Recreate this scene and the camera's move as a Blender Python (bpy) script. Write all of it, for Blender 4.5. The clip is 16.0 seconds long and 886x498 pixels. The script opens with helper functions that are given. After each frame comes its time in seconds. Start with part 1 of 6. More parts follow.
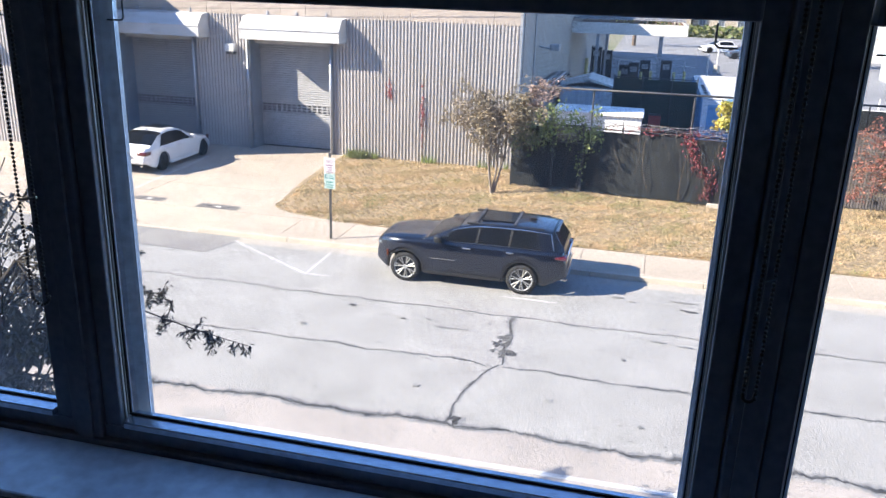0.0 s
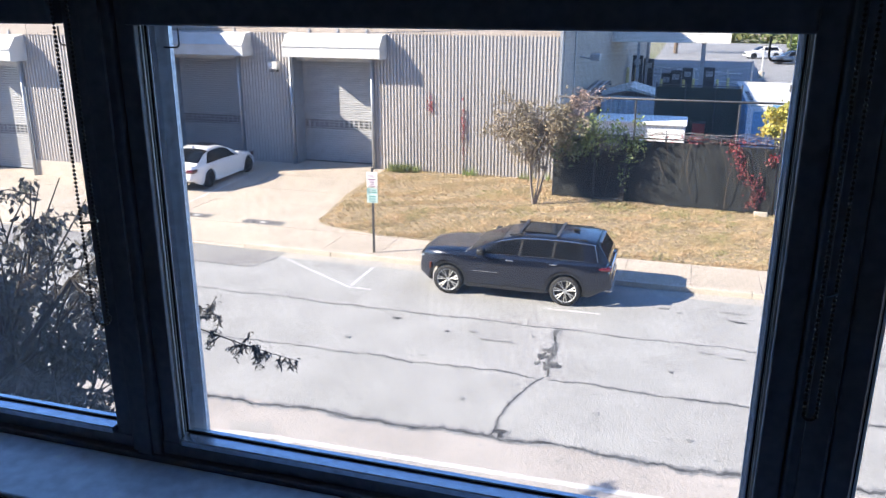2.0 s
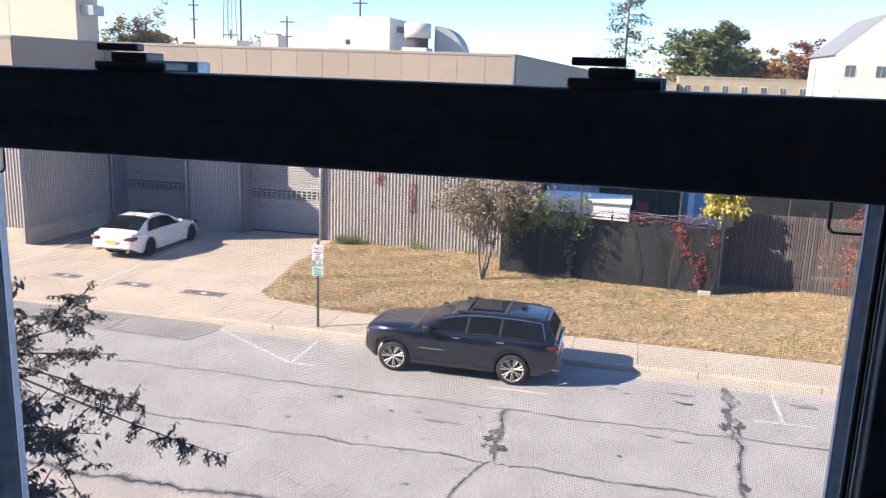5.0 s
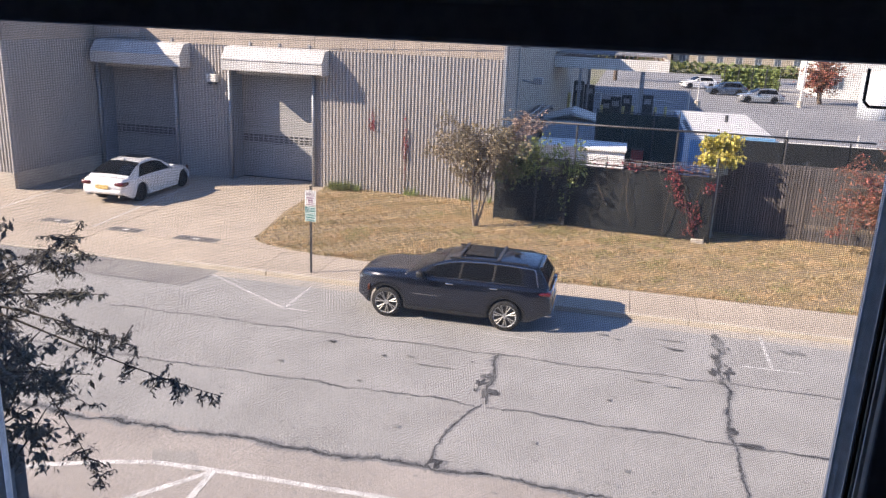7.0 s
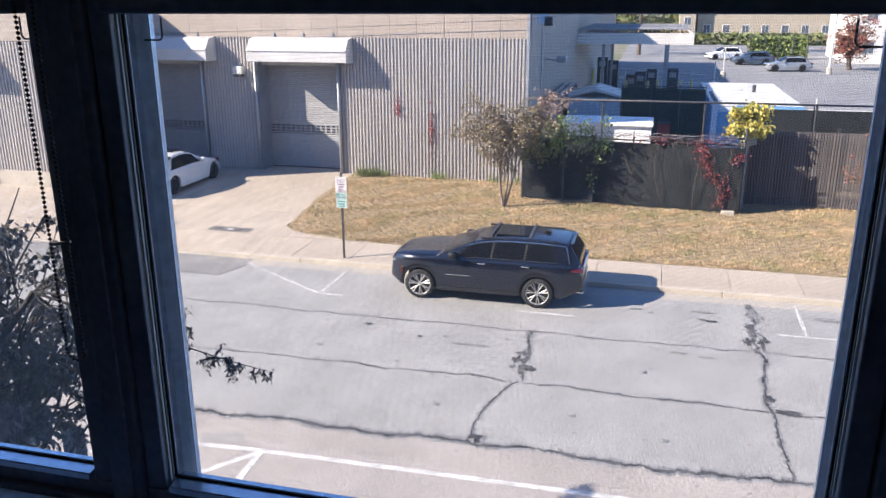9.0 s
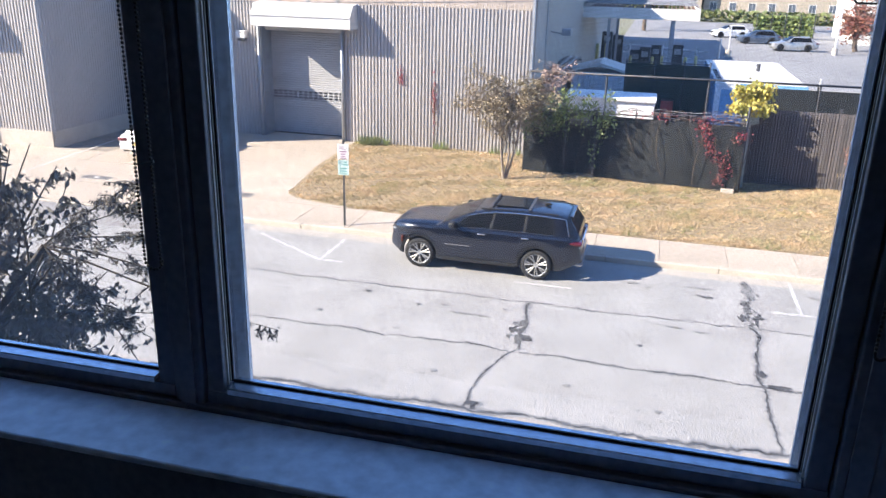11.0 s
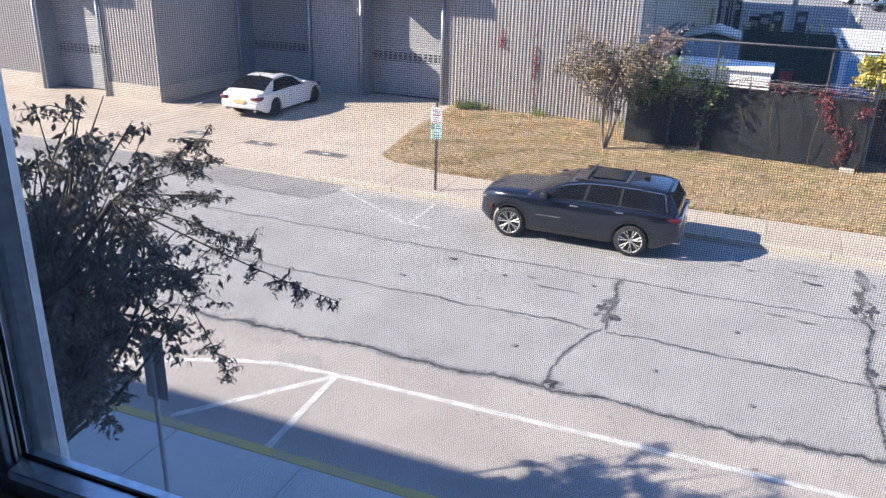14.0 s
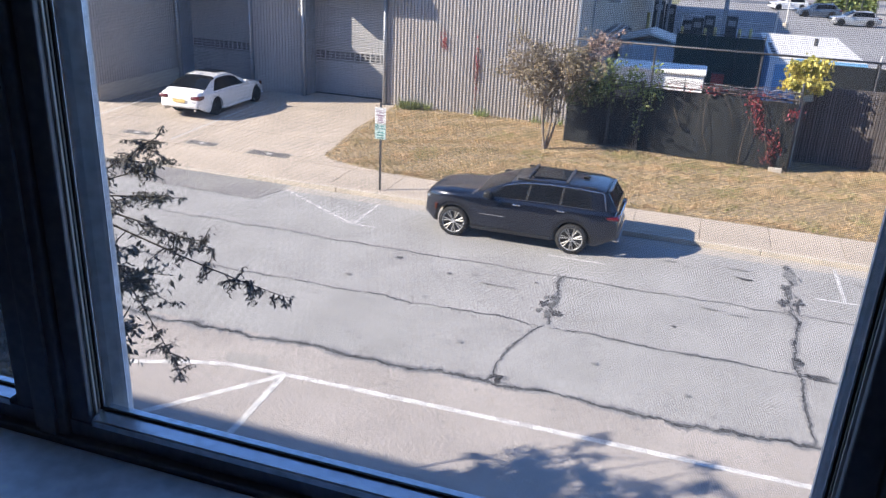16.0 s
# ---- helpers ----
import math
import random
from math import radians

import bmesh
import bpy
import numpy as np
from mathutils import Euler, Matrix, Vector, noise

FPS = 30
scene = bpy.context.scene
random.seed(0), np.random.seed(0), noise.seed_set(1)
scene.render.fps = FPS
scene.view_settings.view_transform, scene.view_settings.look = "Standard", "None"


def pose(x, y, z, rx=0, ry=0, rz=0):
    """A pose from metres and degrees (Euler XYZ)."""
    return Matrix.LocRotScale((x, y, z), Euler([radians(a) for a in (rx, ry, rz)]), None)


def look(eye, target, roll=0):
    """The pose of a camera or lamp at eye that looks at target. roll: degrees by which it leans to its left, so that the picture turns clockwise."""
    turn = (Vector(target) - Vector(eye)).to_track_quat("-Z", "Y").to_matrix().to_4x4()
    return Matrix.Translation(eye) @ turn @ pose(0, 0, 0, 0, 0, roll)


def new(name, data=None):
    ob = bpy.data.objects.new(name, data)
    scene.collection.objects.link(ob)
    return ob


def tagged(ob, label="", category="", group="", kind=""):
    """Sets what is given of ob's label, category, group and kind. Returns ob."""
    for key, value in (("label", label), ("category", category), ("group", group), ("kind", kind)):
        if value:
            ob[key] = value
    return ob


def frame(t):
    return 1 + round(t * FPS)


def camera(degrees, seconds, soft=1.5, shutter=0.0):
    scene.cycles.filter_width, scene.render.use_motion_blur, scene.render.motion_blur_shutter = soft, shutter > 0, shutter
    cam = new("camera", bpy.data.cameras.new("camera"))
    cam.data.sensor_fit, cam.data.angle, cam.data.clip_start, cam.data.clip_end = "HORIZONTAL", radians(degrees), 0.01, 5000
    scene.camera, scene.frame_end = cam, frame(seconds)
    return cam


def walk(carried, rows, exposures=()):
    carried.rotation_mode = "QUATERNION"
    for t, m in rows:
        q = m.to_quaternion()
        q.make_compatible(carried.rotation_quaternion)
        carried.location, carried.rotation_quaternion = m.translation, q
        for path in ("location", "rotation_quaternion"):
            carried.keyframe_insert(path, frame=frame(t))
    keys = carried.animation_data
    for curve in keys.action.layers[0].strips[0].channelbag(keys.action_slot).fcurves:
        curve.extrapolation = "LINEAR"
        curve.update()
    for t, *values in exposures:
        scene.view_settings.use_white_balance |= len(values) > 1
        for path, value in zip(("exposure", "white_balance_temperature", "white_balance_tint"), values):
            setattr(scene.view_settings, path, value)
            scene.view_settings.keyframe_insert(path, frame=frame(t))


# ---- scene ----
cam = camera(58.0, 16.0, soft=1.35)
PATH = [
    (0, (0.796, -1.031, 7.495), (0.343, 0.812, 6.867), 1.8),
    (0.5, (0.81, -1.042, 7.499), (0.325, 0.796, 6.878), 1.2),
    (1, (0.804, -1.034, 7.5), (0.287, 0.8, 6.893), 0.9),
    (1.5, (0.806, -1.035, 7.489), (0.262, 0.794, 6.89), 0.5),
    (2, (0.784, -1.036, 7.504), (0.226, 0.789, 6.903), 0.1),
    (2.5, (0.782, -0.991, 7.484), (0.228, 0.835, 6.882), -0.4),
    (3, (0.733, -0.91, 7.47), (0.196, 0.925, 6.883), -0.5),
    (3.5, (0.698, -0.876, 7.516), (0.178, 0.977, 6.973), 0.1),
    (4, (0.697, -0.786, 7.541), (0.191, 1.092, 7.074), 1.2),
    (4.2, (0.716, -0.738, 7.554), (0.215, 1.149, 7.121), 1.6),
    (6.3, (0.681, -0.656, 7.524), (0.314, 1.262, 7.092), 1.9),
    (6.5, (0.707, -0.607, 7.496), (0.328, 1.299, 7.024), 2.2),
    (7, (0.694, -0.655, 7.483), (0.276, 1.221, 6.93), 2.5),
    (7.5, (0.722, -0.691, 7.461), (0.259, 1.161, 6.864), 2.3),
    (8, (0.665, -0.703, 7.466), (0.187, 1.143, 6.863), 1.4),
    (8.5, (0.649, -0.851, 7.484), (0.168, 0.998, 6.892), 0.3),
    (9, (0.668, -0.92, 7.479), (0.186, 0.928, 6.886), -0.2),
    (9.2, (0.707, -0.933, 7.476), (0.221, 0.913, 6.878), -0.6),
    (11.5, (0.64, -1.095, 7.456), (0.162, 0.725, 6.78), 2.0),
    (12, (0.714, -1.054, 7.449), (0.22, 0.755, 6.753), 2.4),
    (12.5, (0.717, -0.935, 7.42), (0.182, 0.853, 6.703), 2.4),
    (13, (0.671, -0.78, 7.412), (0.079, 0.985, 6.68), 2.7),
    (13.5, (0.729, -0.655, 7.409), (0.074, 1.084, 6.67), 2.0),
    (14, (0.707, -0.504, 7.345), (0.018, 1.219, 6.6), 1.6),
    (14.5, (0.647, -0.466, 7.309), (-0.029, 1.262, 6.562), 1.8),
    (15, (0.609, -0.531, 7.346), (-0.02, 1.215, 6.602), 1.8),
    (15.5, (0.631, -0.689, 7.404), (0.048, 1.076, 6.666), 1.4),
    (16, (0.724, -0.75, 7.423), (0.17, 1.023, 6.682), 2.8),
]
walk(cam, [(t, look(eye, target, roll)) for t, eye, target, roll in PATH],
     [(0, 2.39, 6630, 9), (3.0, 2.33, 6630, 9), (4.2, 2.28, 6690, 12), (6.3, 1.74, 7890, 19), (7.0, 1.75, 7240, 17), (7.5, 1.8, 6890, 15), (9.2, 2.03, 6670, 13),
      (11.5, 2.39, 6620, 11), (12.5, 2.39, 6620, 11), (13.2, 2.15, 6620, 12), (14.0, 1.95, 6610, 12), (16, 1.91, 6610, 12)])

# ---- world, sun ----
SUN = Vector((-1.0, -0.56, 0.71)).normalized()
world = bpy.data.worlds.new("sky")
scene.world = world
world.use_nodes = True
wn = world.node_tree.nodes
sky = wn.new("ShaderNodeTexSky")
sky.sky_type, sky.sun_disc = "NISHITA", False
sky.air_density, sky.dust_density, sky.ozone_density = 1.0, 0.0, 3.0
sky.altitude = 3500
sky.sun_elevation, sky.sun_rotation = math.asin(SUN.z), math.atan2(SUN.x, SUN.y)
wn["Background"].inputs[1].default_value = 0.128
tint = wn.new("ShaderNodeMix")
tint.data_type, tint.blend_type = "RGBA", "MULTIPLY"
tint.inputs[0].default_value, tint.inputs[7].default_value = 1.0, (0.86, 0.98, 1.12, 1)
world.node_tree.links.new(sky.outputs[0], tint.inputs[6])
world.node_tree.links.new(tint.outputs[2], wn["Background"].inputs[0])
lamp = bpy.data.lights.new("sun", "SUN")
lamp.energy, lamp.angle, lamp.color = 5.0, radians(0.6), (1.0, 0.88, 0.74)
sun = new("sun", lamp)
sun.matrix_world = look(SUN * 50, (0, 0, 0))


# ---- materials ----
def mat(name, col, rough=0.8, col2=None, scale=3.0, fine=40.0, bump=0.15, metal=0.0, island=0.0, rand=0.0, mixlo=0.35, mixhi=0.65,
        coat=0.0, stretch=None, trans=0.0, ior=1.45, spec=0.5, dist=0.02, grit=0.22):
    m = bpy.data.materials.new(name)
    m.use_nodes = True
    n, l = m.node_tree.nodes, m.node_tree.links
    b = n["Principled BSDF"]
    b.inputs["Roughness"].default_value, b.inputs["Metallic"].default_value = rough, metal
    b.inputs["Coat Weight"].default_value, b.inputs["Coat Roughness"].default_value = coat, 0.04
    b.inputs["Specular IOR Level"].default_value = spec
    b.inputs["Transmission Weight"].default_value, b.inputs["IOR"].default_value = trans, ior
    tc = n.new("ShaderNodeTexCoord")
    src = tc.outputs["Object"]
    if stretch:
        mp = n.new("ShaderNodeMapping")
        mp.inputs["Scale"].default_value = stretch
        l.new(src, mp.inputs[0])
        src = mp.outputs[0]
    col2 = col2 or tuple(c * 0.8 for c in col)
    big, small = n.new("ShaderNodeTexNoise"), n.new("ShaderNodeTexNoise")
    big.inputs["Scale"].default_value, big.inputs["Detail"].default_value = scale, 6
    small.inputs["Scale"].default_value, small.inputs["Detail"].default_value = fine, 3
    l.new(src, big.inputs[0]), l.new(src, small.inputs[0])
    ramp = n.new("ShaderNodeValToRGB")
    ramp.color_ramp.elements[0].position, ramp.color_ramp.elements[1].position = mixlo, mixhi
    ramp.color_ramp.elements[0].color, ramp.color_ramp.elements[1].color = (*col2, 1), (*col, 1)
    l.new(big.outputs[0], ramp.inputs[0])
    out = ramp.outputs[0]
    grain = n.new("ShaderNodeMix")
    grain.data_type, grain.blend_type = "RGBA", "MULTIPLY"
    gr = n.new("ShaderNodeMapRange")
    gr.inputs[1].default_value, gr.inputs[2].default_value, gr.inputs[3].default_value, gr.inputs[4].default_value = 0.25, 0.75, 1 - grit, 1 + 0.7 * grit
    l.new(small.outputs[0], gr.inputs[0])
    grain.inputs[0].default_value = 1.0
    l.new(out, grain.inputs[6]), l.new(gr.outputs[0], grain.inputs[7])
    out = grain.outputs[2]
    if island or rand:
        src2 = n.new("ShaderNodeNewGeometry").outputs["Random Per Island"] if island else n.new("ShaderNodeObjectInfo").outputs["Random"]
        vr = n.new("ShaderNodeMapRange")
        vr.inputs[3].default_value, vr.inputs[4].default_value = 1 - (island or rand), 1 + (island or rand)
        l.new(src2, vr.inputs[0])
        mv = n.new("ShaderNodeMix")
        mv.data_type, mv.blend_type = "RGBA", "MULTIPLY"
        mv.inputs[0].default_value = 1.0
        l.new(out, mv.inputs[6]), l.new(vr.outputs[0], mv.inputs[7])
        out = mv.outputs[2]
    l.new(out, b.inputs["Base Color"])
    if bump:
        bp = n.new("ShaderNodeBump")
        bp.inputs["Strength"].default_value, bp.inputs["Distance"].default_value = bump, dist
        l.new(small.outputs[0], bp.inputs["Height"]), l.new(bp.outputs[0], b.inputs["Normal"])
    return m


def leaf_mat(name, col, col2, trans=0.25):
    m = mat(name, col, 0.6, col2, 1.2, 30, 0, island=0.42)
    n, l = m.node_tree.nodes, m.node_tree.links
    b = n["Principled BSDF"]
    src = b.inputs["Base Color"].links[0].from_socket
    t = n.new("ShaderNodeBsdfTranslucent")
    mx = n.new("ShaderNodeMixShader")
    mx.inputs[0].default_value = trans
    l.new(src, t.inputs[0]), l.new(b.outputs[0], mx.inputs[1]), l.new(t.outputs[0], mx.inputs[2])
    l.new(mx.outputs[0], n["Material Output"].inputs[0])
    return m


# door recess shade is put into this darker, bluer steel colour
ASPHALT = mat("worn asphalt", (0.352, 0.346, 0.341), 0.92, (0.278, 0.273, 0.268), 0.8, 22, 0.7, mixlo=0.3, mixhi=0.72, grit=0.34)
NEARLANE = mat("beige worn asphalt", (0.388, 0.355, 0.333), 0.92, (0.312, 0.285, 0.268), 0.5, 16, 0.5)
PATCH = mat("newer asphalt", (0.27, 0.26, 0.25), 0.92, (0.21, 0.2, 0.2), 0.8, 60, 0.3)
TAR = mat("tar seal", (0.03, 0.03, 0.032), 0.75, (0.1, 0.1, 0.103), 3.5, 20, 0.2)
SMEAR = mat("smeared tar", (0.07, 0.07, 0.072), 0.8, (0.15, 0.15, 0.15), 5, 30, 0.2)
SEALGREY = mat("worn grey seal", (0.17, 0.17, 0.175), 0.8, (0.25, 0.25, 0.255), 2.5, 30, 0.3)
STAIN = mat("oil stain", (0.15, 0.15, 0.15), 0.8, (0.22, 0.22, 0.22), 4, 40, 0.1)
CONCRETE = mat("pale concrete", (0.45, 0.385, 0.315), 0.9, (0.38, 0.325, 0.27), 0.6, 45, 0.2, rand=0.05)
SHADECONC = mat("light grey concrete", (0.58, 0.6, 0.6), 0.9, (0.5, 0.52, 0.52), 0.8, 30, 0.2)
KERB = mat("kerb concrete", (0.5, 0.45, 0.38), 0.9, (0.4, 0.36, 0.31), 1.5, 30, 0.2)
JOINT = mat("joint dirt", (0.29, 0.25, 0.21), 0.95)
FADEDLINE = mat("faded road paint", (0.6, 0.6, 0.595), 0.85, (0.37, 0.365, 0.36), 6, 60, 0.1, mixlo=0.4, mixhi=0.62)
WHITELINE = mat("road paint", (0.66, 0.66, 0.65), 0.8, (0.42, 0.415, 0.41), 5, 60, 0.1, mixlo=0.35, mixhi=0.6)
YELLOWLINE = mat("yellow kerb paint", (0.62, 0.47, 0.13), 0.8, (0.5, 0.42, 0.22), 3, 50, 0.1)
SOIL = mat("dry lawn soil", (0.4, 0.29, 0.18), 0.95, (0.2, 0.16, 0.09), 5.5, 16, 0.8, dist=0.06, grit=0.4)
GRASS = leaf_mat("dry grass", (0.6, 0.445, 0.275), (0.4, 0.33, 0.19), 0.2)
FAR_GROUND = mat("far ground", (0.2, 0.19, 0.14), 0.95, (0.14, 0.15, 0.08), 0.05, 2, 0)
LOT = mat("lot asphalt", (0.25, 0.25, 0.26), 0.9, (0.2, 0.2, 0.21), 0.2, 20, 0.2)
CORRUGATED = mat("grey corrugated steel", (0.42, 0.39, 0.37), 0.55, (0.36, 0.34, 0.33), 0.7, 25, 0.05, stretch=(1, 1, 0.25))
PANEL = mat("beige concrete panel", (0.4, 0.34, 0.29), 0.85, (0.34, 0.29, 0.25), 0.5, 30, 0.1, rand=0.06)
SHADEREVEAL = mat("steel reveal in shade grey-blue", (0.22, 0.25, 0.29), 0.6, (0.18, 0.2, 0.24), 1.5, 30, 0.05)
SHUTTER = mat("grey shutter steel", (0.36, 0.36, 0.36), 0.5, (0.29, 0.29, 0.3), 1.2, 30, 0.05, rand=0.05)
WHITEMETAL = mat("white painted metal", (0.68, 0.66, 0.63), 0.5, (0.58, 0.56, 0.53), 1.2, 20, 0.05)
DARKMETAL = mat("dark metal", (0.06, 0.06, 0.065), 0.5, (0.04, 0.04, 0.045), 3, 30, 0.05)
GREYMETAL = mat("galvanised metal", (0.4, 0.41, 0.43), 0.45, (0.33, 0.34, 0.36), 3, 30, 0.05, metal=0.4)
COVER = mat("steel cover plate", (0.2, 0.19, 0.18), 0.6, (0.13, 0.12, 0.12), 4, 60, 0.3)
COPING = mat("weathered concrete coping", (0.36, 0.33, 0.3), 0.85, (0.29, 0.27, 0.25), 1.0, 30, 0.1)
TOWERWALL = mat("sunlit cream block wall", (0.62, 0.55, 0.46), 0.85, (0.56, 0.5, 0.42), 0.4, 20, 0.05)
ROOF = mat("flat roof", (0.4, 0.38, 0.36), 0.9)
FABRIC = mat("dark privacy fabric", (0.005, 0.007, 0.0085), 0.85, (0.017, 0.02, 0.022), 1.1, 50, 0.3, mixlo=0.38, mixhi=0.72, stretch=(1, 1, 0.6))
GREENFAB = mat("dark green fabric", (0.02, 0.035, 0.032), 0.85, (0.03, 0.045, 0.04), 1.5, 40, 0.3)
BLUEPAINT = mat("blue paint", (0.17, 0.37, 0.6), 0.5, (0.14, 0.3, 0.5), 1.5, 30, 0.05)
PALEBLUE = mat("pale blue grey paint", (0.66, 0.71, 0.77), 0.5, (0.58, 0.63, 0.7), 1.5, 30, 0.05)
BARK = mat("bark", (0.16, 0.12, 0.09), 0.9, (0.1, 0.075, 0.06), 8, 40, 0.6)
PALEBARK = mat("grey bark", (0.3, 0.25, 0.2), 0.9, (0.2, 0.16, 0.13), 8, 40, 0.6)
LEAF_DARK = leaf_mat("dark plum leaf", (0.1, 0.085, 0.08), (0.075, 0.08, 0.068), 0.15)
LEAF_OLIVE = leaf_mat("olive brown leaf", (0.3, 0.235, 0.16), (0.22, 0.185, 0.11), 0.2)
LEAF_PINK = leaf_mat("pinkish brown leaf", (0.38, 0.27, 0.24), (0.28, 0.2, 0.16), 0.2)
LEAF_GREEN = leaf_mat("green vine leaf", (0.2, 0.27, 0.09), (0.3, 0.34, 0.13), 0.3)
LEAF_VINE = leaf_mat("mid green vine leaf", (0.13, 0.18, 0.07), (0.2, 0.22, 0.1), 0.25)
LEAF_RED = leaf_mat("red vine leaf", (0.34, 0.055, 0.075), (0.2, 0.07, 0.065), 0.3)
LEAF_YELLOW = leaf_mat("yellow leaf", (0.62, 0.5, 0.12), (0.4, 0.4, 0.1), 0.3)
LEAF_FAR = leaf_mat("far green leaf", (0.1, 0.14, 0.05), (0.16, 0.16, 0.06), 0.2)
LEAF_ORANGE = leaf_mat("far orange leaf", (0.4, 0.2, 0.09), (0.24, 0.2, 0.08), 0.2)
LEAF_RUST = leaf_mat("rust red leaf", (0.36, 0.12, 0.1), (0.26, 0.14, 0.08), 0.25)
CONIFER = leaf_mat("conifer green", (0.07, 0.1, 0.06), (0.1, 0.11, 0.05), 0.1)
NAVY = mat("navy car paint", (0.008, 0.0105, 0.022), 0.28, (0.007, 0.0095, 0.019), 2, 80, 0, metal=0.4, coat=1.0)
WHITEPAINT = mat("white car paint", (0.78, 0.78, 0.78), 0.3, (0.74, 0.74, 0.74), 2, 80, 0, coat=1.0)
SILVERPAINT = mat("silver car paint", (0.4, 0.41, 0.42), 0.3, None, 2, 80, 0, metal=0.5, coat=1.0)
GREYPAINT = mat("grey blue car paint", (0.09, 0.12, 0.17), 0.3, None, 2, 80, 0, metal=0.4, coat=1.0)
WINDSCREEN = mat("dark windscreen glass", (0.008, 0.009, 0.011), 0.06, None, 2, 80, 0, spec=0.5)
HOODMETAL = mat("weathered white hood paint", (0.56, 0.56, 0.56), 0.6, (0.47, 0.46, 0.45), 1.0, 25, 0.05, stretch=(1, 1, 0.3))
BINWHITE = mat("white enamel", (0.86, 0.87, 0.88), 0.5, (0.8, 0.81, 0.83), 1.5, 30, 0.03)
RUST = mat("rusty steel", (0.16, 0.09, 0.07), 0.8, (0.1, 0.06, 0.05), 3, 30, 0.1)
BARKDARK = mat("dark bark", (0.05, 0.042, 0.036), 0.9, (0.03, 0.026, 0.022), 8, 40, 0.5)
CARGLASS = mat("tinted car glass", (0.008, 0.009, 0.011), 0.08, None, 2, 80, 0, spec=0.2)
CHROME = mat("chrome", (0.75, 0.75, 0.76), 0.15, None, 5, 60, 0, metal=1.0)
ALLOY = mat("machined alloy", (0.5, 0.49, 0.47), 0.5, None, 5, 60, 0, metal=0.8)
TYRE = mat("tyre rubber", (0.022, 0.022, 0.023), 0.8, None, 5, 60, 0.1)
BLACK = mat("black plastic", (0.014, 0.014, 0.015), 0.5, None, 5, 60, 0.05)
REDLAMP = mat("red lamp lens", (0.1, 0.006, 0.01), 0.2, None, 5, 60, 0, coat=1.0)
AMBER = mat("amber lens", (0.12, 0.03, 0.012), 0.2, None, 5, 60, 0)
CLEARLAMP = mat("clear lamp lens", (0.22, 0.24, 0.26), 0.15, None, 5, 60, 0, coat=1.0)
PLATE = mat("number plate", (0.7, 0.5, 0.2), 0.5)
SIGNWHITE = mat("sign white", (0.72, 0.74, 0.74), 0.45, None, 5, 30, 0)
SIGNBLUE = mat("sign pale teal", (0.5, 0.62, 0.6), 0.45, None, 5, 30, 0)
SIGNRED = mat("sign red print", (0.25, 0.12, 0.2), 0.5, None, 5, 30, 0)
SIGNGREEN = mat("sign teal print", (0.03, 0.2, 0.2), 0.5, None, 5, 30, 0)
FRAMEDARK = mat("dark blue-grey window frame", (0.215, 0.228, 0.255), 0.36, (0.205, 0.218, 0.245), 3, 60, 0.015)
# some blue of the skylight is mixed into this aluminium colour
ALU = mat("anodised aluminium", (0.56, 0.68, 0.84), 0.35, (0.5, 0.62, 0.78), 6, 80, 0.03, metal=0.3)
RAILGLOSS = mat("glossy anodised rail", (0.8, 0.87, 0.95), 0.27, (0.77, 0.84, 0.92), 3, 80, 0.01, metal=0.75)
CHANNEL = mat("dull blue-grey aluminium", (0.13, 0.16, 0.21), 0.4, (0.12, 0.145, 0.19), 3, 80, 0.01, metal=0.2)
SCREENFRAME = mat("blue-grey screen frame", (0.7, 0.73, 0.77), 0.4, (0.66, 0.69, 0.73), 3, 80, 0.01, metal=0.1)
SPACER = mat("grey glazing spacer", (0.35, 0.34, 0.31), 0.6, None, 3, 80, 0.01)
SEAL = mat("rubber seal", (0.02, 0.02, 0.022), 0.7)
# skylight's blue is put into the sill's base colour
SILLPAINT = mat("sill paint with skylight blue", (0.8, 0.88, 0.95), 0.3, (0.79, 0.87, 0.94), 2, 30, 0.01)
ROOMWALL = mat("room wall", (0.45, 0.46, 0.48), 0.9, None, 2, 60, 0.05)
BRICK = mat("brown brick", (0.3, 0.2, 0.15), 0.9, None, 2, 30, 0.2)
TANWALL = mat("tan wall", (0.4, 0.34, 0.27), 0.9, (0.34, 0.29, 0.23), 0.5, 5, 0.05)
HOUSEWHITE = mat("white house wall", (0.72, 0.7, 0.66), 0.85, None, 0.5, 5, 0.05)
WINDARK = mat("dark window glass", (0.1, 0.12, 0.15), 0.1, None, 2, 20, 0)
YELLOWPOST = mat("yellow bollard", (0.6, 0.5, 0.2), 0.6)
REDTHING = mat("red plastic", (0.4, 0.06, 0.05), 0.5)
GLASS = bpy.data.materials.new("window glass")
GLASS.use_nodes = True
gn, gl = GLASS.node_tree.nodes, GLASS.node_tree.links
g1, g2, g3 = gn.new("ShaderNodeBsdfTransparent"), gn.new("ShaderNodeBsdfGlossy"), gn.new("ShaderNodeMixShader")
g1.inputs[0].default_value, g2.inputs["Roughness"].default_value, g3.inputs[0].default_value = (0.93, 0.95, 0.96, 1), 0.02, 0.034
gl.new(g1.outputs[0], g3.inputs[1]), gl.new(g2.outputs[0], g3.inputs[2]), gl.new(g3.outputs[0], gn["Material Output"].inputs[0])


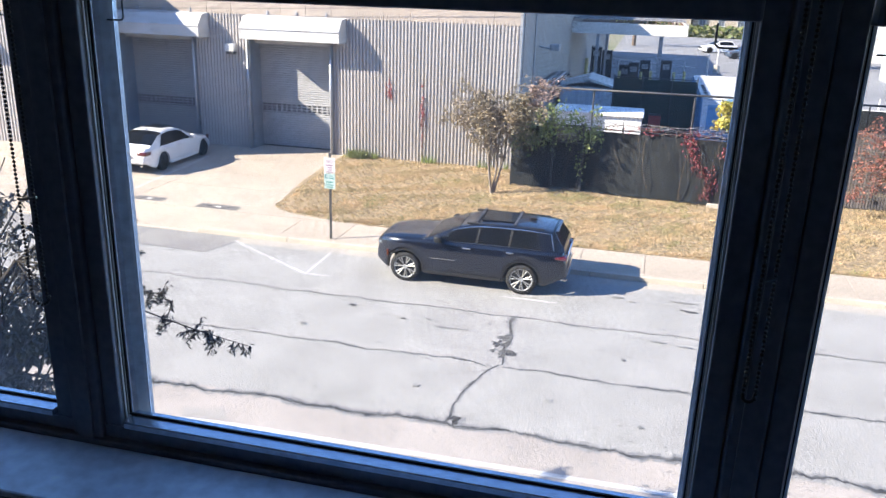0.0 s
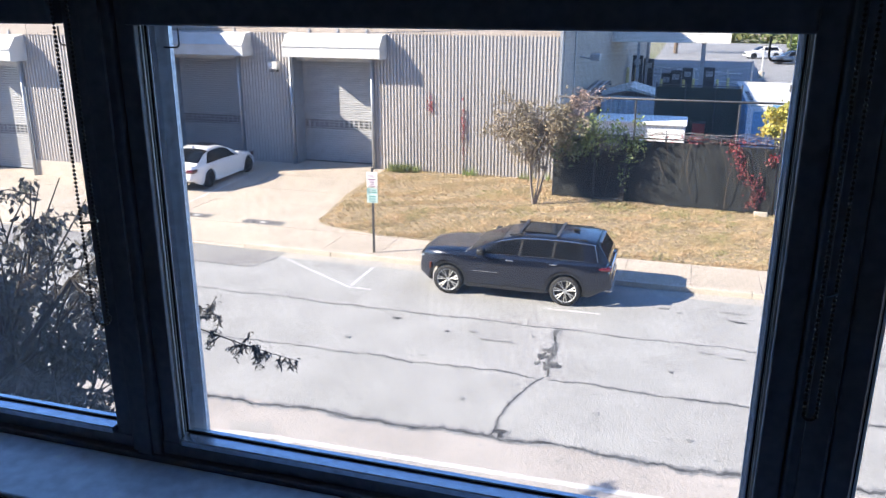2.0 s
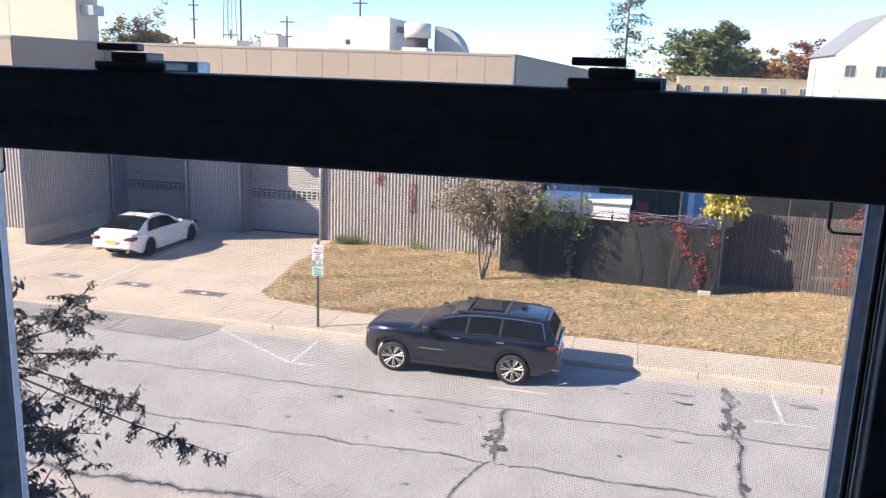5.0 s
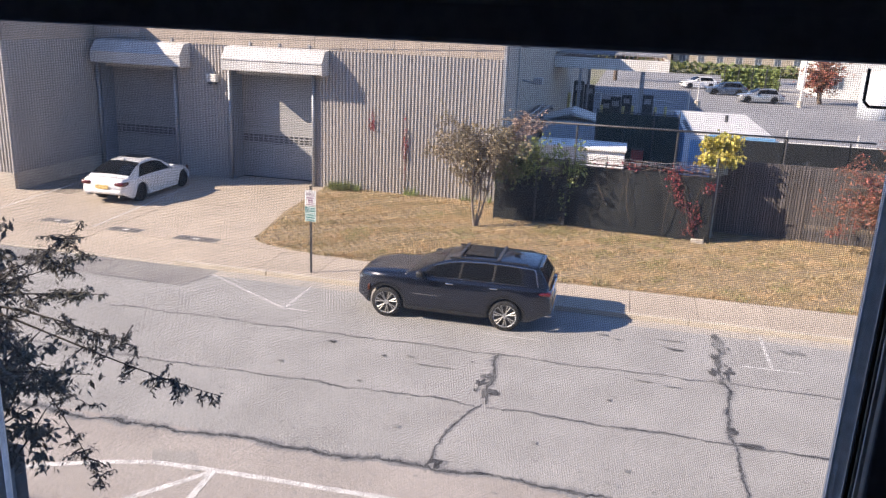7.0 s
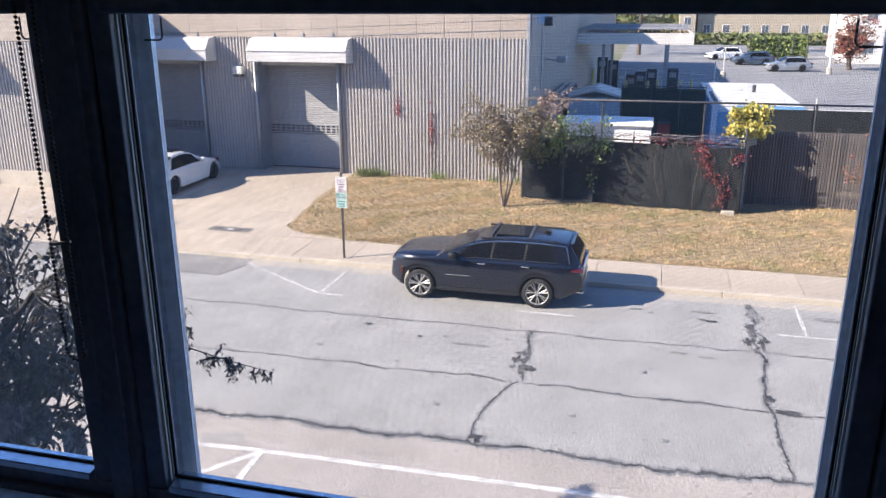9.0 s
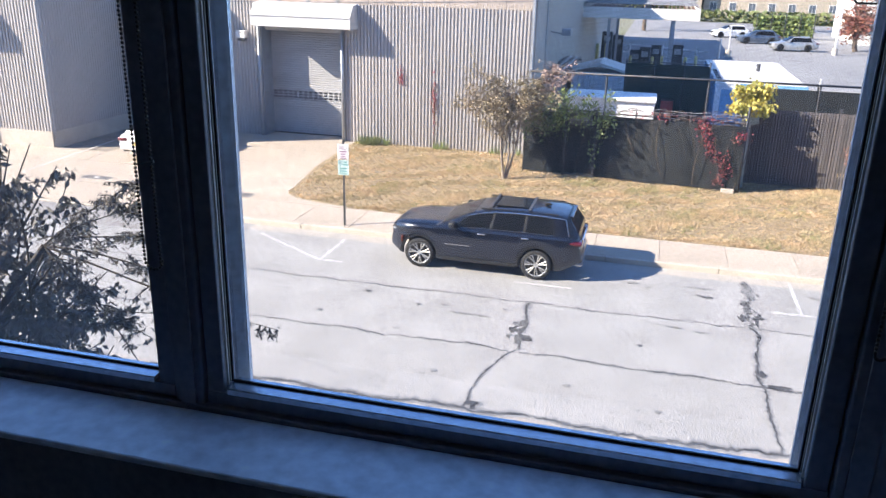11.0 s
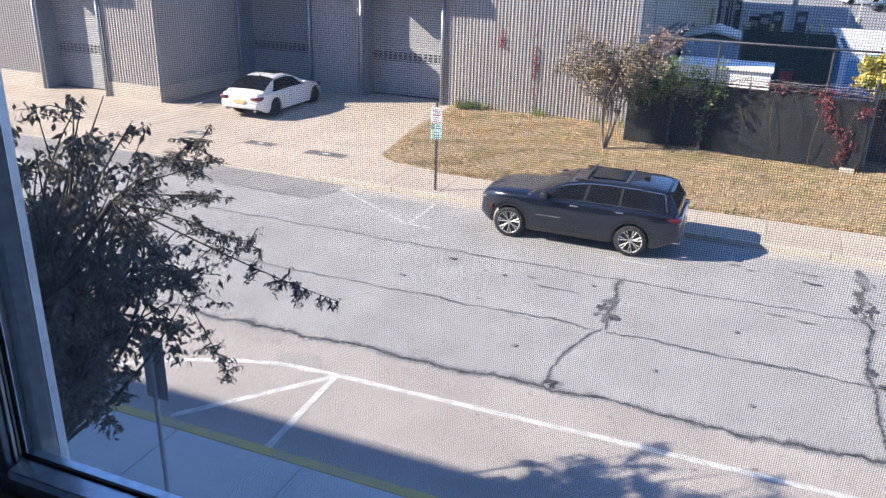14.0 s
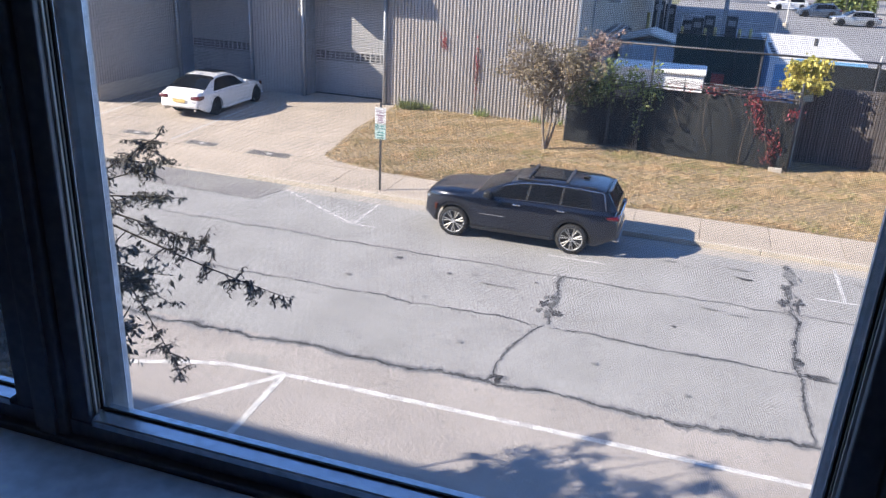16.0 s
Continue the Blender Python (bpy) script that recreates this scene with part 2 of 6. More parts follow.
DUSTGLASS = GLASS.copy()
DUSTGLASS.name = "dusty window glass"
dn, dl = DUSTGLASS.node_tree.nodes, DUSTGLASS.node_tree.links
d1, d2 = dn.new("ShaderNodeBsdfTranslucent"), dn.new("ShaderNodeMixShader")
d1.inputs[0].default_value, d2.inputs[0].default_value = (0.75, 0.8, 0.85, 1), 0.024
old = [x for x in dn if x.type == "MIX_SHADER" and x != d2][0]
dl.new(old.outputs[0], d2.inputs[1]), dl.new(d1.outputs[0], d2.inputs[2]), dl.new(d2.outputs[0], dn["Material Output"].inputs[0])
HAZEGLASS = DUSTGLASS.copy()
HAZEGLASS.name = "lightly dusty window glass"
for nd in HAZEGLASS.node_tree.nodes:
    if nd.type == "MIX_SHADER" and abs(nd.inputs[0].default_value - d2.inputs[0].default_value) < 1e-6:
        nd.inputs[0].default_value = 0.012
# tint added to dim the over-bright sky and roofs behind the upper panes
TINTGLASS = DUSTGLASS.copy()
TINTGLASS.name = "upper window glass dimming the sky"
for nd in TINTGLASS.node_tree.nodes:
    if nd.type == "BSDF_TRANSPARENT":
        nd.inputs[0].default_value = (0.73, 0.735, 0.715, 1)


def screen_mat(pitch, wire, opacity):
    """Woven insect screen: fine threads both ways, open between them."""
    m = bpy.data.materials.new("insect screen")
    m.use_nodes = True
    n, l = m.node_tree.nodes, m.node_tree.links
    sep = n.new("ShaderNodeSeparateXYZ")
    l.new(n.new("ShaderNodeTexCoord").outputs["Object"], sep.inputs[0])
    hits = []
    for k in (0, 2):
        d = n.new("ShaderNodeMath")
        d.operation, d.inputs[1].default_value = "DIVIDE", pitch
        f = n.new("ShaderNodeMath")
        f.operation = "FRACT"
        c = n.new("ShaderNodeMath")
        c.operation, c.inputs[1].default_value = "LESS_THAN", wire
        l.new(sep.outputs[k], d.inputs[0]), l.new(d.outputs[0], f.inputs[0]), l.new(f.outputs[0], c.inputs[0])
        hits.append(c.outputs[0])
    mx = n.new("ShaderNodeMath")
    mx.operation = "MAXIMUM"
    l.new(hits[0], mx.inputs[0]), l.new(hits[1], mx.inputs[1])
    op = n.new("ShaderNodeMath")
    op.operation, op.inputs[1].default_value = "MULTIPLY", opacity
    l.new(mx.outputs[0], op.inputs[0])
    tr, mix = n.new("ShaderNodeBsdfTransparent"), n.new("ShaderNodeMixShader")
    b = n["Principled BSDF"]
    b.inputs["Base Color"].default_value, b.inputs["Roughness"].default_value = (0.2, 0.2, 0.21, 1), 0.6
    l.new(op.outputs[0], mix.inputs[0]), l.new(tr.outputs[0], mix.inputs[1]), l.new(b.outputs[0], mix.inputs[2])
    l.new(mix.outputs[0], n["Material Output"].inputs[0])
    return m


SCREEN = screen_mat(0.00165, 0.4, 0.52)

# ---- mesh helpers ----
ROOTS = {}


def box(bm, x0, x1, y0, y1, z0, z1, bevel=0.0):
    vs = [bm.verts.new((x, y, z)) for x in (x0, x1) for y in (y0, y1) for z in (z0, z1)]
    fs = [bm.faces.new([vs[i] for i in f]) for f in ((0, 1, 3, 2), (4, 6, 7, 5), (0, 4, 5, 1), (2, 3, 7, 6), (0, 2, 6, 4), (1, 5, 7, 3))]
    if bevel:
        bmesh.ops.bevel(bm, geom=list({e for f in fs for e in f.edges}), offset=bevel, segments=2, profile=0.5, affect="EDGES")
    return bm


def tube(bm, a, b, r, r2=None, n=8, caps=True):
    a, b = Vector(a), Vector(b)
    r2 = r if r2 is None else r2
    q = (b - a).to_track_quat("Z", "Y")
    ra, rb = [], []
    for i in range(n):
        u = Vector((math.cos(2 * math.pi * i / n), math.sin(2 * math.pi * i / n), 0))
        ra.append(bm.verts.new(a + q @ (u * r)))
        rb.append(bm.verts.new(b + q @ (u * r2)))
    for i in range(n):
        bm.faces.new((ra[i], ra[(i + 1) % n], rb[(i + 1) % n], rb[i]))
    if caps:
        bm.faces.new(ra[::-1]), bm.faces.new(rb)
    return bm


def prism(bm, pts, axis, a, b):
    """A flat outline swept from a to b along one axis; the outline gives the other two coordinates in order."""
    def at(p, v):
        q = list(p)
        q.insert(axis, v)
        return bm.verts.new(q)
    va, vb = [at(p, a) for p in pts], [at(p, b) for p in pts]
    n = len(pts)
    for i in range(n):
        bm.faces.new((va[i], va[(i + 1) % n], vb[(i + 1) % n], vb[i]))
    bm.faces.new(va[::-1]), bm.faces.new(vb)
    bmesh.ops.recalc_face_normals(bm, faces=bm.faces[:])
    return bm


def mesh_of(name, bm, material, smooth=False):
    me = bpy.data.meshes.new(name)
    bmesh.ops.recalc_face_normals(bm, faces=bm.faces[:])
    bm.to_mesh(me)
    bm.free()
    me.materials.append(material)
    if smooth:
        for p in me.polygons:
            p.use_smooth = True
    return me


def pydata(name, verts, faces, material):
    me = bpy.data.meshes.new(name)
    me.from_pydata(verts, [], faces)
    me.materials.append(material)
    return me


def thing(name, label, category, at=(0, 0, 0), group="", kind=""):
    ob = new(name)
    ob.empty_display_size = 0.2
    ob.location = at
    ROOTS[ob.name] = Vector(at)
    return tagged(ob, label, category, group, kind)


def part(name, bm, material, parent, label="", smooth=False):
    """One mesh under a thing or a part, drawn in the world's coordinates."""
    root = ROOTS[parent.name]
    bmesh.ops.translate(bm, verts=bm.verts[:], vec=-root)
    ob = new(name, mesh_of(name, bm, material, smooth))
    ob.parent = parent
    ROOTS[ob.name] = root
    return tagged(ob, label)


def part_mesh(name, me, parent, at=(0, 0, 0), label=""):
    ob = new(name, me)
    ob.parent = parent
    ob.location = Vector(at) - ROOTS[parent.name]
    ROOTS[ob.name] = ROOTS[parent.name]
    return tagged(ob, label)


def single(name, bm, material, label, category, group="", kind="", smooth=False):
    return tagged(new(name, mesh_of(name, bm, material, smooth)), label, category, group, kind)


def B(*args, bevel=0.0):
    return box(bmesh.new(), *args, bevel=bevel)

# ---- ground, road, pavements ----
bm = bmesh.new()
box(bm, -700, 700, -300, 900, -1.0, -0.06)
single("ground", bm, FAR_GROUND, "flat dry ground reaching to the horizon", "ground", kind="structure")
single("road", B(-120, 120, 7.7, 20.0, -0.3, 0.0), ASPHALT, "sun-bleached grey asphalt street with tar-sealed cracks", "road", kind="structure")
single("near_lane", B(-60, 60, 7.76, 11.3, -0.05, 0.002), NEARLANE, "beige worn asphalt lane on the near side", "road", kind="structure")
single("parking_lot", B(-4.0, 90, 32.5, 150, -0.3, 0.0), LOT, "grey asphalt yard and parking lot behind the fence", "ground", kind="structure")

kerb = thing("kerb", "pale concrete kerb along the far side of the street", "kerb", (-11, 20.0, 0), kind="structure")
kerb_piece = B(0.005, 2.995, 0, 0.16, -0.2, 0.15, bevel=0.02)
kerb_low = B(0.005, 2.995, 0, 0.16, -0.2, 0.035, bevel=0.01)
kerb_me, kerb_low_me = mesh_of("kerb_stone", kerb_piece, KERB), mesh_of("dropped_kerb_stone", kerb_low, KERB)
for i in range(-10, 14):
    x = -9.2 + 3 * i
    low = -32 < x < -12.5
    part_mesh("kerb_stone", kerb_low_me if low else kerb_me, kerb, (x, 20.0, 0))

walkway = thing("pavement", "pale concrete pavement slabs beside the street", "pavement", (-8, 20.16, 0), kind="structure")
part("bed", B(-11.4, 60, 20.16, 22.05, -0.2, 0.13), JOINT, walkway)
slab_me = mesh_of("slab", B(0.007, 1.793, 0, 1.85, 0.05, 0.15, bevel=0.006), CONCRETE)
for i in range(-2, 16):
    part_mesh("slab", slab_me, walkway, (-7.75 + 1.8 * i, 20.17, 0))

apron = thing("driveway", "sunlit pale concrete driveway slabs before the loading doors", "driveway", (-18, 26, 0), kind="structure")
bm = bmesh.new()
prism(bm, [(-45, 22.0), (-11.0, 22.0), (-11.35, 31.95), (-45, 31.95)], 2, -0.2, 0.1)
part("bed", bm, JOINT, apron)
cols = [-45, -39.5, -34.5, -29.6, -25.0, -20.6, -16.2, -12.0]
rows_y = [20.17, 22.05, 24.9, 27.0, 29.5, 31.94]
for j in range(len(rows_y) - 1):
    for i in range(len(cols) - 1):
        y0, y1 = rows_y[j] + 0.012, rows_y[j + 1] - 0.012
        x0, x1 = cols[i] + 0.012, cols[i + 1] - 0.012
        if i == len(cols) - 2:
            x1 = -11.0 - 0.1 * (y0 - 20) if j == 0 else -11.2
        if y1 > 26.4 and x0 < -23.2:
            if y0 > 26.3:
                continue
            y1 = min(y1, 26.38)
        z0 = 0.04 if j == 0 else 0.15
        bm = bmesh.new()
        vs = [bm.verts.new(p) for p in ((x0, y0, z0 if j == 0 else 0.15), (x1, y0, z0 if j == 0 else 0.15), (x1, y1, 0.15), (x0, y1, 0.15))]
        top = bm.faces.new(vs)
        ex = bmesh.ops.extrude_face_region(bm, geom=[top])
        bmesh.ops.translate(bm, verts=[v for v in ex["geom"] if isinstance(v, bmesh.types.BMVert)], vec=(0, 0, -0.03 if j == 0 else -0.06))
        part("slab", bm, CONCRETE, apron)

# lawn: soil and blades
LAWN = [(-7.4, 22.06), (60, 22.06), (60, 34), (-4.2, 34), (-4.2, 31.95), (-12.0, 31.95), (-11.75, 27.1), (-11.3, 24.4), (-11.08, 23.1), (-10.7, 22.75), (-9.8, 22.42), (-8.6, 22.18)]
single("pavement_corner", B(-11.3, -7.3, 22.05, 23.3, -0.2, 0.149), CONCRETE, "pale concrete corner beside the lawn", "pavement", kind="structure")
bm = bmesh.new()
prism(bm, LAWN, 2, -0.2, 0.16)
single("lawn", bm, SOIL, "dry golden lawn with thin patches of green", "lawn", kind="structure")
rng = np.random.default_rng(3)


def blades(n, x0, x1, y0, y1, z, hmin, hmax, material, name, label, keep=None):
    px, py = rng.uniform(x0, x1, n), rng.uniform(y0, y1, n)
    if keep is not None:
        ok = keep(px, py)
        px, py = px[ok], py[ok]
    k = len(px)
    tuft = (np.sin(px * 13.1 + 1.9 * np.sin(py * 7.2)) + np.sin(py * 17.3 + 2.1 * np.sin(px * 5.3)) + 1.5 * np.sin(px * 1.7 - py * 2.7 + 1.5 * np.sin(py * 1.3) + np.sin(px * 0.8)) + np.sin(px * 23.3 + py * 16.1 + 2 * np.sin(px * 3.1))) / 3.8
    ok = rng.uniform(0, 1, k) < 0.45 + 1.0 * tuft
    px, py, tuft = px[ok], py[ok], tuft[ok]
    k = len(px)
    h, a, w = rng.uniform(hmin, hmax, k) * (0.9 + 0.6 * np.clip(tuft, -0.6, 1)), rng.uniform(0, 6.283, k), rng.uniform(0.007, 0.02, k)
    lean, la = rng.uniform(0.2, 1.1, k) * h, rng.uniform(0, 6.283, k)
    v = np.zeros((k, 3, 3))
    v[:, 0] = np.stack([px - w * np.cos(a), py - w * np.sin(a), np.full(k, z)], 1)
    v[:, 1] = np.stack([px + w * np.cos(a), py + w * np.sin(a), np.full(k, z)], 1)
    v[:, 2] = np.stack([px + lean * np.cos(la), py + lean * np.sin(la), z + h], 1)
    me = pydata(name, v.reshape(-1, 3).tolist(), np.arange(3 * k).reshape(-1, 3).tolist(), material)
    return tagged(new(name, me), label, "grass", kind="stuff")


blades(330000, -12, 14, 22.08, 31.9, 0.155, 0.03, 0.085, GRASS, "dry_grass", "short dry golden grass covering the lawn",
       lambda x, y: (x > -10.95 - (y - 22.2) * 0.1) & (y > 22.1 + np.clip(-7.6 - x, 0, 9) ** 1.5 * 0.12) & (~((x > -4.2) & (y > 30.2))))
# second condition lays a green strip in place of a leafy shadow
blades(45000, -9, 6.5, 22.6, 29.8, 0.155, 0.03, 0.08, LEAF_GREEN, "green_grass", "thin green grass patches in the dry lawn, and a green strip standing for a leafy shadow",
       lambda x, y: (np.sin(x * 1.3 + y) + np.sin(y * 2.1 - x * 0.7) + np.sin(x * 3.7) > 1.1) | ((np.abs(y - 27.7 + 0.25 * (x - 0.5)) < 0.7 + 0.3 * np.sin(3 * x)) & (x > -2.5) & (x < 2.6)))
blades(1500, -11.6, -10.7, 31.3, 31.85, 0.155, 0.12, 0.36, LEAF_VINE, "wall_bush", "bushy green weeds at the foot of the corrugated wall",
       lambda x, y: (x + 11.15) ** 2 + (y - 31.6) ** 2 < 0.17)
blades(9000, -10.4, 13, 22.04, 22.32, 0.15, 0.04, 0.12, GRASS, "edge_grass", "ragged dry grass hanging over the pavement edge",
       lambda x, y: y > 22.06 + 0.12 * np.sin(x * 4.3) * np.sin(x * 1.7) + np.clip(-7.6 - x, 0, 9) ** 1.5 * 0.12)
blades(2500, -10.4, 13, 22.06, 22.35, 0.15, 0.04, 0.14, LEAF_GREEN, "edge_weeds", "small green weeds at the lawn edge",
       lambda x, y: (np.sin(x * 1.9) + np.sin(x * 4.7) > 1.0) & (y > 22.06 + np.clip(-7.6 - x, 0, 9) ** 1.5 * 0.12))
blades(26000, -11, 13, 22.4, 30.0, 0.16, 0.02, 0.05, mat("fallen brown leaf", (0.2, 0.11, 0.06), 0.8, (0.3, 0.2, 0.1), 3, 30, 0, island=0.4), "fallen_leaves", "small brown fallen leaves scattered in the lawn",
       lambda x, y: (x > -10.5) & (np.sin(x * 0.9 + 2) + np.sin(y * 1.7 + x) > -0.6) & (~((x > -4.2) & (y > 28.4))))
blades(3000, -11.9, -4.6, 31.5, 31.88, 0.155, 0.1, 0.35, LEAF_GREEN, "weeds", "green weeds along the foot of the corrugated wall",
       lambda x, y: np.sin(x * 2.1) + np.sin(x * 5.3) > 0.7)

single("near_pavement", B(-60, 60, 0.36, 7.55, -0.3, 0.13), SHADECONC, "pale concrete pavement under the window in shade", "pavement", kind="structure")
single("near_kerb", B(-60, 60, 7.55, 7.75, -0.3, 0.14, bevel=0.02), YELLOWLINE, "yellow painted kerb on the near side", "kerb", kind="structure")
jt = thing("pavement_joints", "dark joints between the near pavement slabs", "pavement joint", (-6, 4, 0.13), kind="structure")
for i in range(12):
    part("joint", B(-20 + 2.2 * i, -19.985 + 2.2 * i, 0.4, 7.54, 0.12, 0.134), JOINT, jt)


def ribbon(bm, pts, width, jag, z=0.0045, step=0.07, seed=1):
    """A ragged flat strip along a line of (x, y), for cracks and paint."""
    r = random.Random(seed)
    prev = None
    for (xa, ya), (xb, yb) in zip(pts, pts[1:]):
        n = max(1, int(math.hypot(xb - xa, yb - ya) / step))
        dx, dy = xb - xa, yb - ya
        ln = math.hypot(dx, dy)
        nx, ny = -dy / ln, dx / ln
        for i in range(n + 1):
            f = i / n
            gx, gy = xa + dx * f, ya + dy * f
            o = (noise.noise((gx, gy, seed * 3.7)) * 2.2 + noise.noise((3.7 * gx, 3.7 * gy, seed * 1.7)) * 1.1 + r.uniform(-1, 1) * 0.5) * jag
            w = width * (1 + (0.9 * noise.noise((1.7 * (xa + dx * f), 1.7 * (ya + dy * f), seed)) + r.uniform(-0.45, 0.45)) * (1 if jag else 0.06))
            w = max(w, width * 0.25)
            cx, cy = xa + dx * f + nx * o, ya + dy * f + ny * o
            a, b = bm.verts.new((cx + nx * w / 2, cy + ny * w / 2, z)), bm.verts.new((cx - nx * w / 2, cy - ny * w / 2, z))
            if prev:
                bm.faces.new((prev[0], prev[1], b, a))
            prev = (a, b)
    return bm


CRACKS = [
    ([(-40, 16.5), (-12.1, 16.5), (-1.7, 16.5), (3.9, 16.58), (30, 16.6)], 0.05, 0.05),
    ([(-40, 13.7), (-9, 13.82), (-3.2, 13.89), (-1.72, 13.82)], 0.06, 0.05),
    ([(-1.5, 13.86), (0.66, 13.81), (3.3, 13.77), (30, 13.8)], 0.075, 0.05),
    ([(-40, 11.15), (-8.3, 11.17), (-3.7, 11.26), (1.2, 11.33), (30, 11.5)], 0.17, 0.07),
    ([(-1.7, 16.5), (-1.65, 15.3), (-1.66, 14.65), (-1.56, 13.9)], 0.13, 0.05),
    ([(-1.56, 13.88), (-1.82, 13.4), (-1.97, 12.9), (-2.08, 12.1), (-2.14, 11.35)], 0.08, 0.035),
    ([(3.5, 19.6), (3.27, 17.0), (3.43, 16.2), (3.33, 14.8), (3.29, 13.75)], 0.13, 0.06),
    ([(3.3, 13.8), (3.35, 12.5), (3.3, 11.4)], 0.08, 0.05),
    ([(-13.8, 20.0), (-13.7, 18.5), (-11.0, 18.4), (-10.7, 19.5)], 0.04, 0.02),
    ([(-1.9, 11.6), (-1.9, 11.3)], 0.2, 0.05),
]
cr = thing("road_cracks", "black tar-sealed cracks in the street", "crack", (-1.6, 13.9, 0), kind="structure")
for i, (pts, w, j) in enumerate(CRACKS):
    part("worn_seal", ribbon(bmesh.new(), pts, w * 1.35, j, z=0.0042 + 0.0001 * i, step=0.05, seed=i + 2), SEALGREY, cr)
    part("tar_seam", ribbon(bmesh.new(), pts, w * 0.5, j, z=0.0056 + 0.0001 * i, step=0.05, seed=i + 2), TAR, cr)


def blot(bm, x, y, rx, ry, z, seed):
    r = random.Random(seed)
    n = 26
    vs = []
    for i in range(n):
        a = 2 * math.pi * i / n
        k = 0.65 + 0.55 * noise.noise((1.5 * math.cos(a) + 3.1 * seed, 1.5 * math.sin(a), 0.7 * seed)) + 0.3 * noise.noise((4 * math.cos(a) + seed, 4 * math.sin(a), seed)) + r.uniform(-0.1, 0.1)
        vs.append(bm.verts.new((x + rx * k * math.cos(a), y + ry * k * math.sin(a), z)))
    bm.faces.new(vs)
    return bm


st = thing("road_stains", "dark tar and oil blots on the street", "stain", (-1.6, 14.3, 0), kind="structure")
for k, (x, y, rx, ry, m) in enumerate([(-1.46, 14.5, 0.22, 0.2, TAR), (-1.82, 14.9, 0.17, 0.26, TAR), (-1.62, 15.2, 0.14, 0.24, SMEAR), (3.3, 17.9, 0.16, 0.6, SMEAR),
                                       (3.5, 17.2, 0.17, 0.4, TAR), (3.16, 17.1, 0.15, 0.3, TAR), (3.45, 18.9, 0.2, 0.6, STAIN), (2.35, 18.2, 0.3, 0.12, TAR), (2.3, 18.75, 0.42, 0.07, STAIN), (5.2, 18.9, 0.35, 0.2, STAIN),
                                       (-2.9, 15.4, 0.6, 0.07, STAIN), (-3.6, 15.75, 0.15, 0.08, STAIN), (-5.6, 16.0, 0.16, 0.1, TAR), (-4.2, 15.6, 0.1, 0.08, TAR), (-2.2, 15.9, 0.08, 0.06, TAR),
                                       (3.6, 13.8, 0.35, 0.12, TAR), (3.3, 14.3, 0.14, 0.2, TAR), (0.9, 14.9, 0.09, 0.07, TAR), (-0.4, 12.7, 0.1, 0.08, STAIN), (-2.0, 11.5, 0.2, 0.1, TAR),
                                       (1.3, 12.2, 0.09, 0.09, STAIN), (-6.3, 14.6, 0.1, 0.08, STAIN), (1.6, 16.1, 0.25, 0.06, STAIN), (2.2, 16.0, 0.3, 0.06, STAIN), (0.6, 18.6, 0.18, 0.09, STAIN), (1.0, 18.4, 0.12, 0.05, STAIN), (-3.0, 12.5, 0.1, 0.1, STAIN)]):
    part("blot", blot(bmesh.new(), x, y, rx, ry, 0.008 + 0.0004 * k, k + 1), m, st)
rs = random.Random(5)
for k in range(26):
    f = rs.random()
    x, y = ((-1.65 + rs.gauss(0, 0.11), 14.3 + 1.0 * f) if k < 11 else (3.35 + rs.gauss(0, 0.12), 16.6 + 2.9 * f))
    part("blot", blot(bmesh.new(), x, y, rs.uniform(0.05, 0.13), rs.uniform(0.07, 0.22), 0.0075 + 0.0001 * k, 40 + k), SMEAR, st)
bm = bmesh.new()
for k in range(1300):
    g = rs.random() ** 3
    blot(bm, rs.uniform(-14, 8), rs.uniform(9.5, 19.5), 0.012 + 0.075 * g, 0.01 + 0.035 * g, 0.0035, k)
tagged(part("specks", bm, STAIN, st), kind="stuff")
bm = bmesh.new()
prism(bm, [(-40, 18.5), (-13.6, 18.45), (-11.0, 18.4), (-10.75, 19.3), (-10.7, 19.98), (-40, 19.98)], 2, -0.05, 0.0025)
single("asphalt_patch", bm, PATCH, "darker newer asphalt strip at the driveway mouth", "road patch", kind="structure")
single("gutter_strip", B(-10.7, 40, 19.5, 19.99, -0.05, 0.002), mat("gutter dirt", (0.42, 0.38, 0.33), 0.9, (0.34, 0.32, 0.3), 1.2, 40, 0.2), "dusty strip of gutter beside the kerb", "gutter", kind="structure")

bm = bmesh.new()
prism(bm, [(-6.86, 10.45), (-6.1, 10.6), (-5.86, 10.26), (-6.62, 10.06)], 2, -0.05, 0.0045)
single("lane_patch", bm, mat("grey repair asphalt", (0.335, 0.315, 0.3), 0.92, (0.275, 0.262, 0.25), 3.0, 40, 0.3), "small darker repair patch in the near lane", "road patch", kind="structure")
ln = thing("parking_lines", "white painted parking bay lines", "road marking", (-7.6, 17.7, 0), kind="structure")
for k, pts in enumerate([[(-10.7, 19.6), (-7.68, 17.72)], [(-7.6, 17.74), (-7.6, 19.5)], [(-7.68, 17.72), (-6.95, 17.7)], [(-2.3, 17.73), (-0.85, 17.73)], [(4.53, 17.73), (4.53, 19.8)],
                         [(3.86, 17.7), (5.2, 17.73)]]):
    part("line", ribbon(bmesh.new(), pts, 0.088, 0, 0.0065, 0.3, k), FADEDLINE, ln)
ln2 = thing("near_lines", "white painted parking edge line with splayed hatching", "road marking", (-5.5, 10.15, 0), kind="structure")
